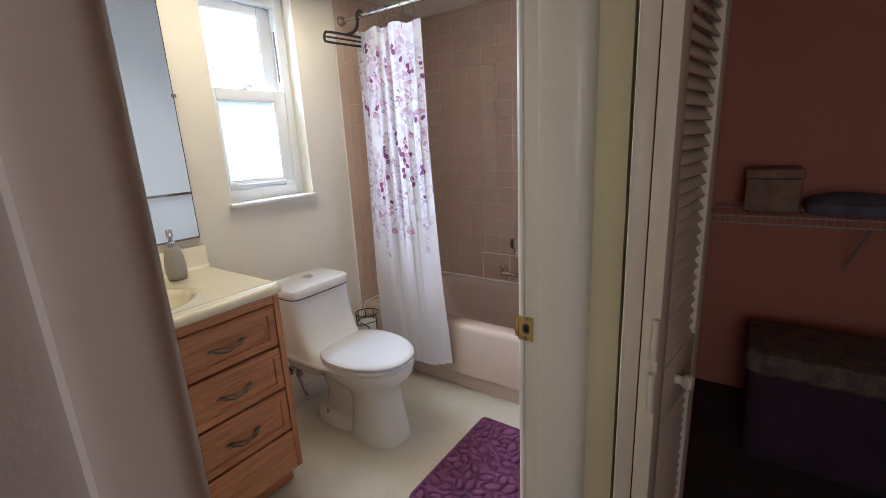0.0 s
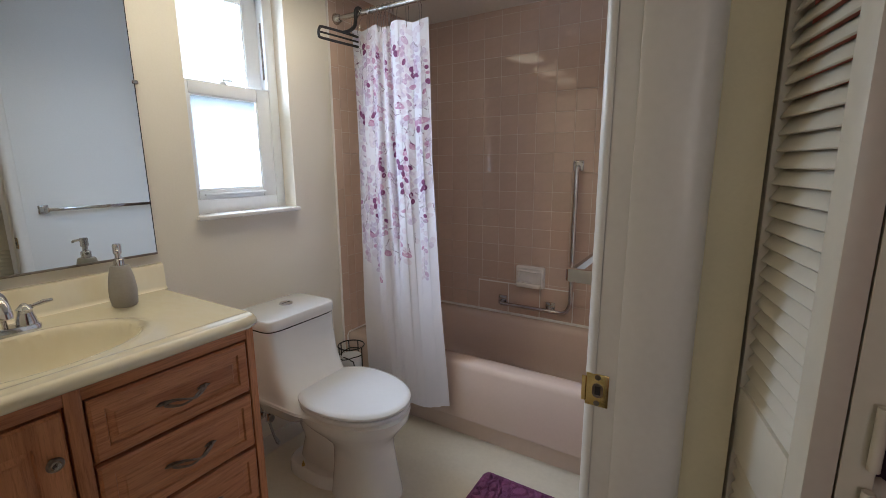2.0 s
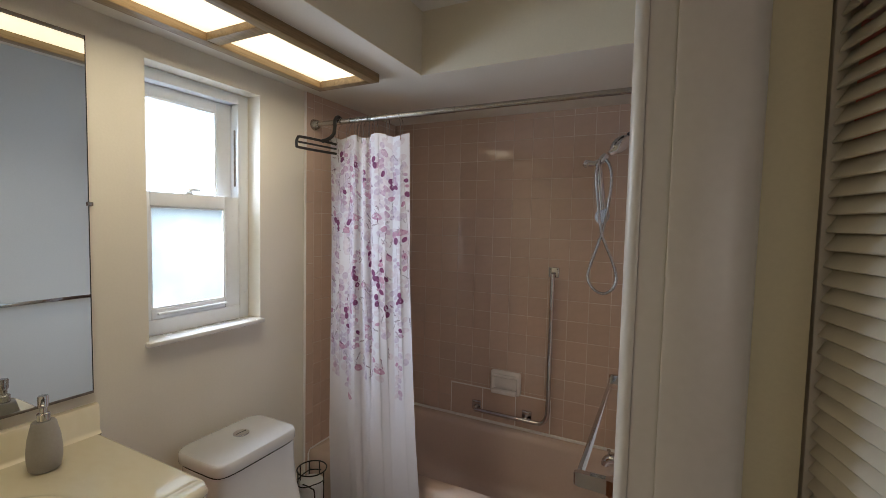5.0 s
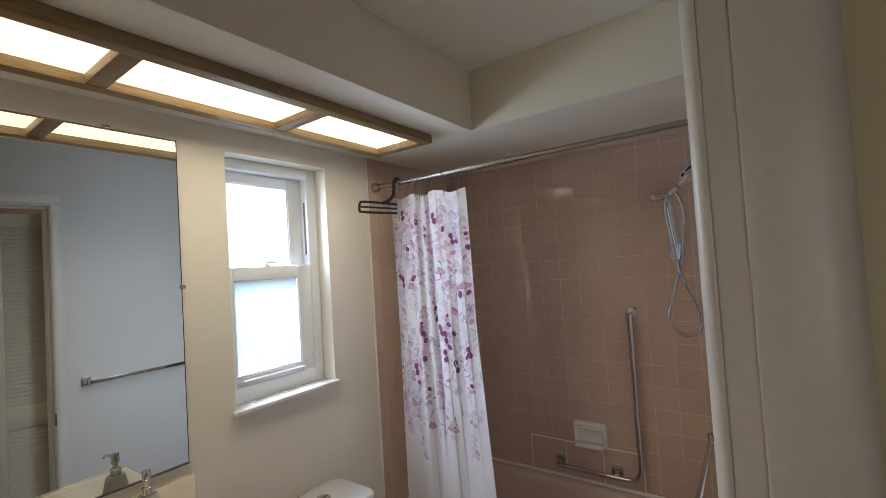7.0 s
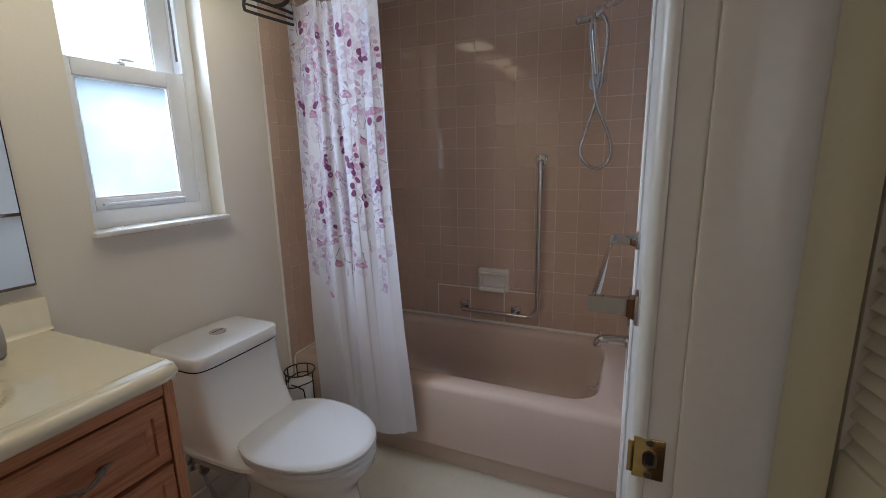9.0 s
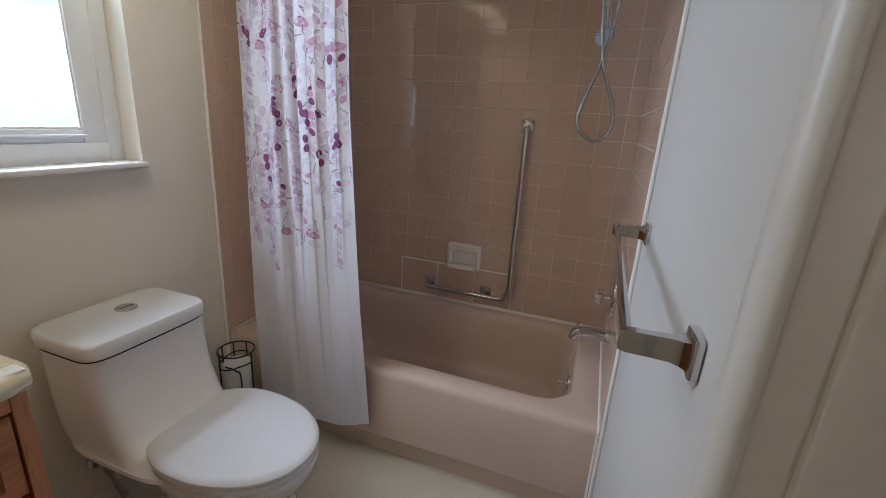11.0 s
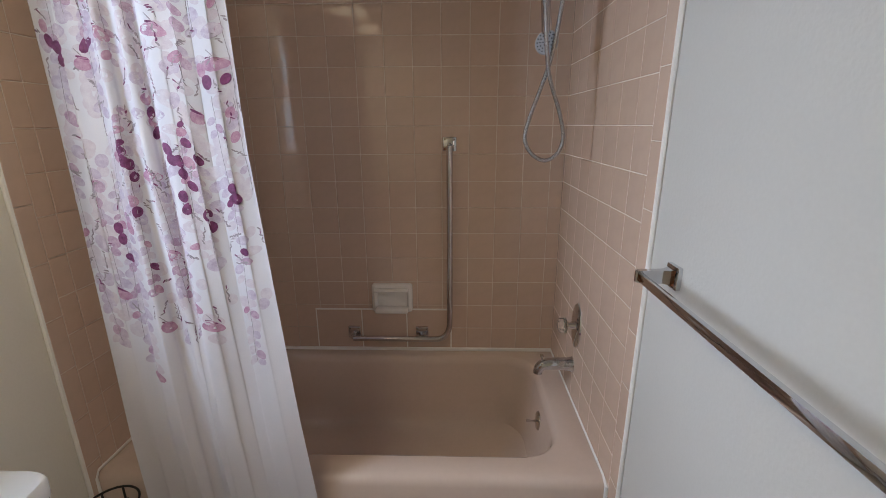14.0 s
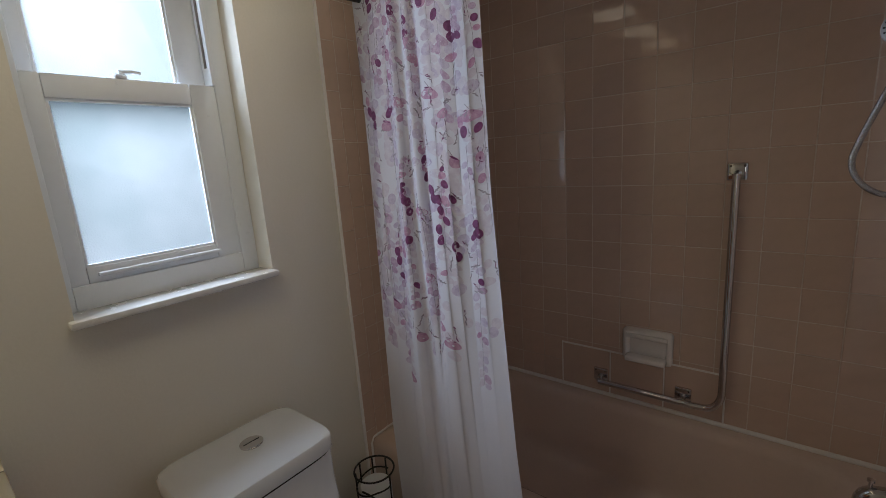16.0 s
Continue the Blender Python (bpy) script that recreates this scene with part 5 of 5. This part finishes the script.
ROWS_Z = cuts(TZ + 0.004, SOFFIT, 1.181)
PATCH = (0.449, 1.056, TZ + 0.004, 0.614)
for lo, hi in ROWS_Z:
    for a, b in cuts(0.010, 1.510, 0.5795):
        if hi <= PATCH[3] - 0.004 and PATCH[0] < (a + b) / 2 < PATCH[1]:
            continue
        if lo < PATCH[3] and PATCH[0] < (a + b) / 2 < PATCH[1]:
            lay(wall_north, a, b, PATCH[3], hi, lambda p, q: pose(p, 3.004, q, 90, 0, 0))
            continue
        lay(wall_north, a, b, lo, hi, lambda p, q: pose(p, 3.004, q, 90, 0, 0))
for a, b in ((PATCH[0], 0.654), (0.654, 0.857), (0.857, PATCH[1])):
    lay(wall_north, a + 0.002, b - 0.002, PATCH[2], PATCH[3] - 0.003, lambda p, q: pose(p, 3.003, q, 90, 0, 0), "large_tile")
gl = bmesh.new()
box(PATCH[0] - 0.003, PATCH[1] + 0.003, 2.9955, 2.9995, PATCH[3] - 0.006, PATCH[3] + 0.002, bm=gl)
box(PATCH[1] - 0.003, PATCH[1] + 0.003, 2.9955, 2.9995, PATCH[2], PATCH[3] - 0.006, bm=gl)
box(PATCH[0] - 0.003, PATCH[0] + 0.002, 2.9957, 2.9995, PATCH[2], PATCH[3] - 0.006, bm=gl)
for x in (0.654, 0.857):
    box(x - 0.002, x + 0.002, 2.9957, 2.9995, PATCH[2], PATCH[3] - 0.006, bm=gl)
part("patch_grout", gl, M["white_grout"], wall_north, "white grout round the repaired tiles", smooth=False)
for wall, x, y_start, turn in ((wall_west, 0.002, 2.212, (90, 0, 90)), (wall_east, 1.518, 2.168, (90, 0, -90))):
    bed = (0.0012, BED) if x < 1 else (1.52 - BED, 1.5188)
    part("grout_bed", box(*bed, y_start, 2.998, TZ - 0.005 if x > 1 else 0.0, SOFFIT - 0.001), M["grout"], wall, smooth=False)
    xx = x + (0.002 if x < 1 else -0.002)
    face = lambda p, q, xx=xx, turn=turn: pose(xx, p, q, *turn)
    for lo, hi in ROWS_Z:
        for a, b in cuts(y_start + 0.052, 2.998, 2.998 - 0.02):
            lay(wall, a, b, lo, hi, face)
    z = 0.0
    while z < SOFFIT - 0.01:
        lay(wall, y_start, y_start + 0.052, z, min(SOFFIT, z + 0.152), face, "trim_tile")
        z += 0.152
    strip = part("bullnose", tube([(x + (0.003 if x < 1 else -0.003), y_start, 0.0), (x + (0.003 if x < 1 else -0.003), y_start, SOFFIT - 0.001)], 0.0062, 8), M["caulk"], wall)
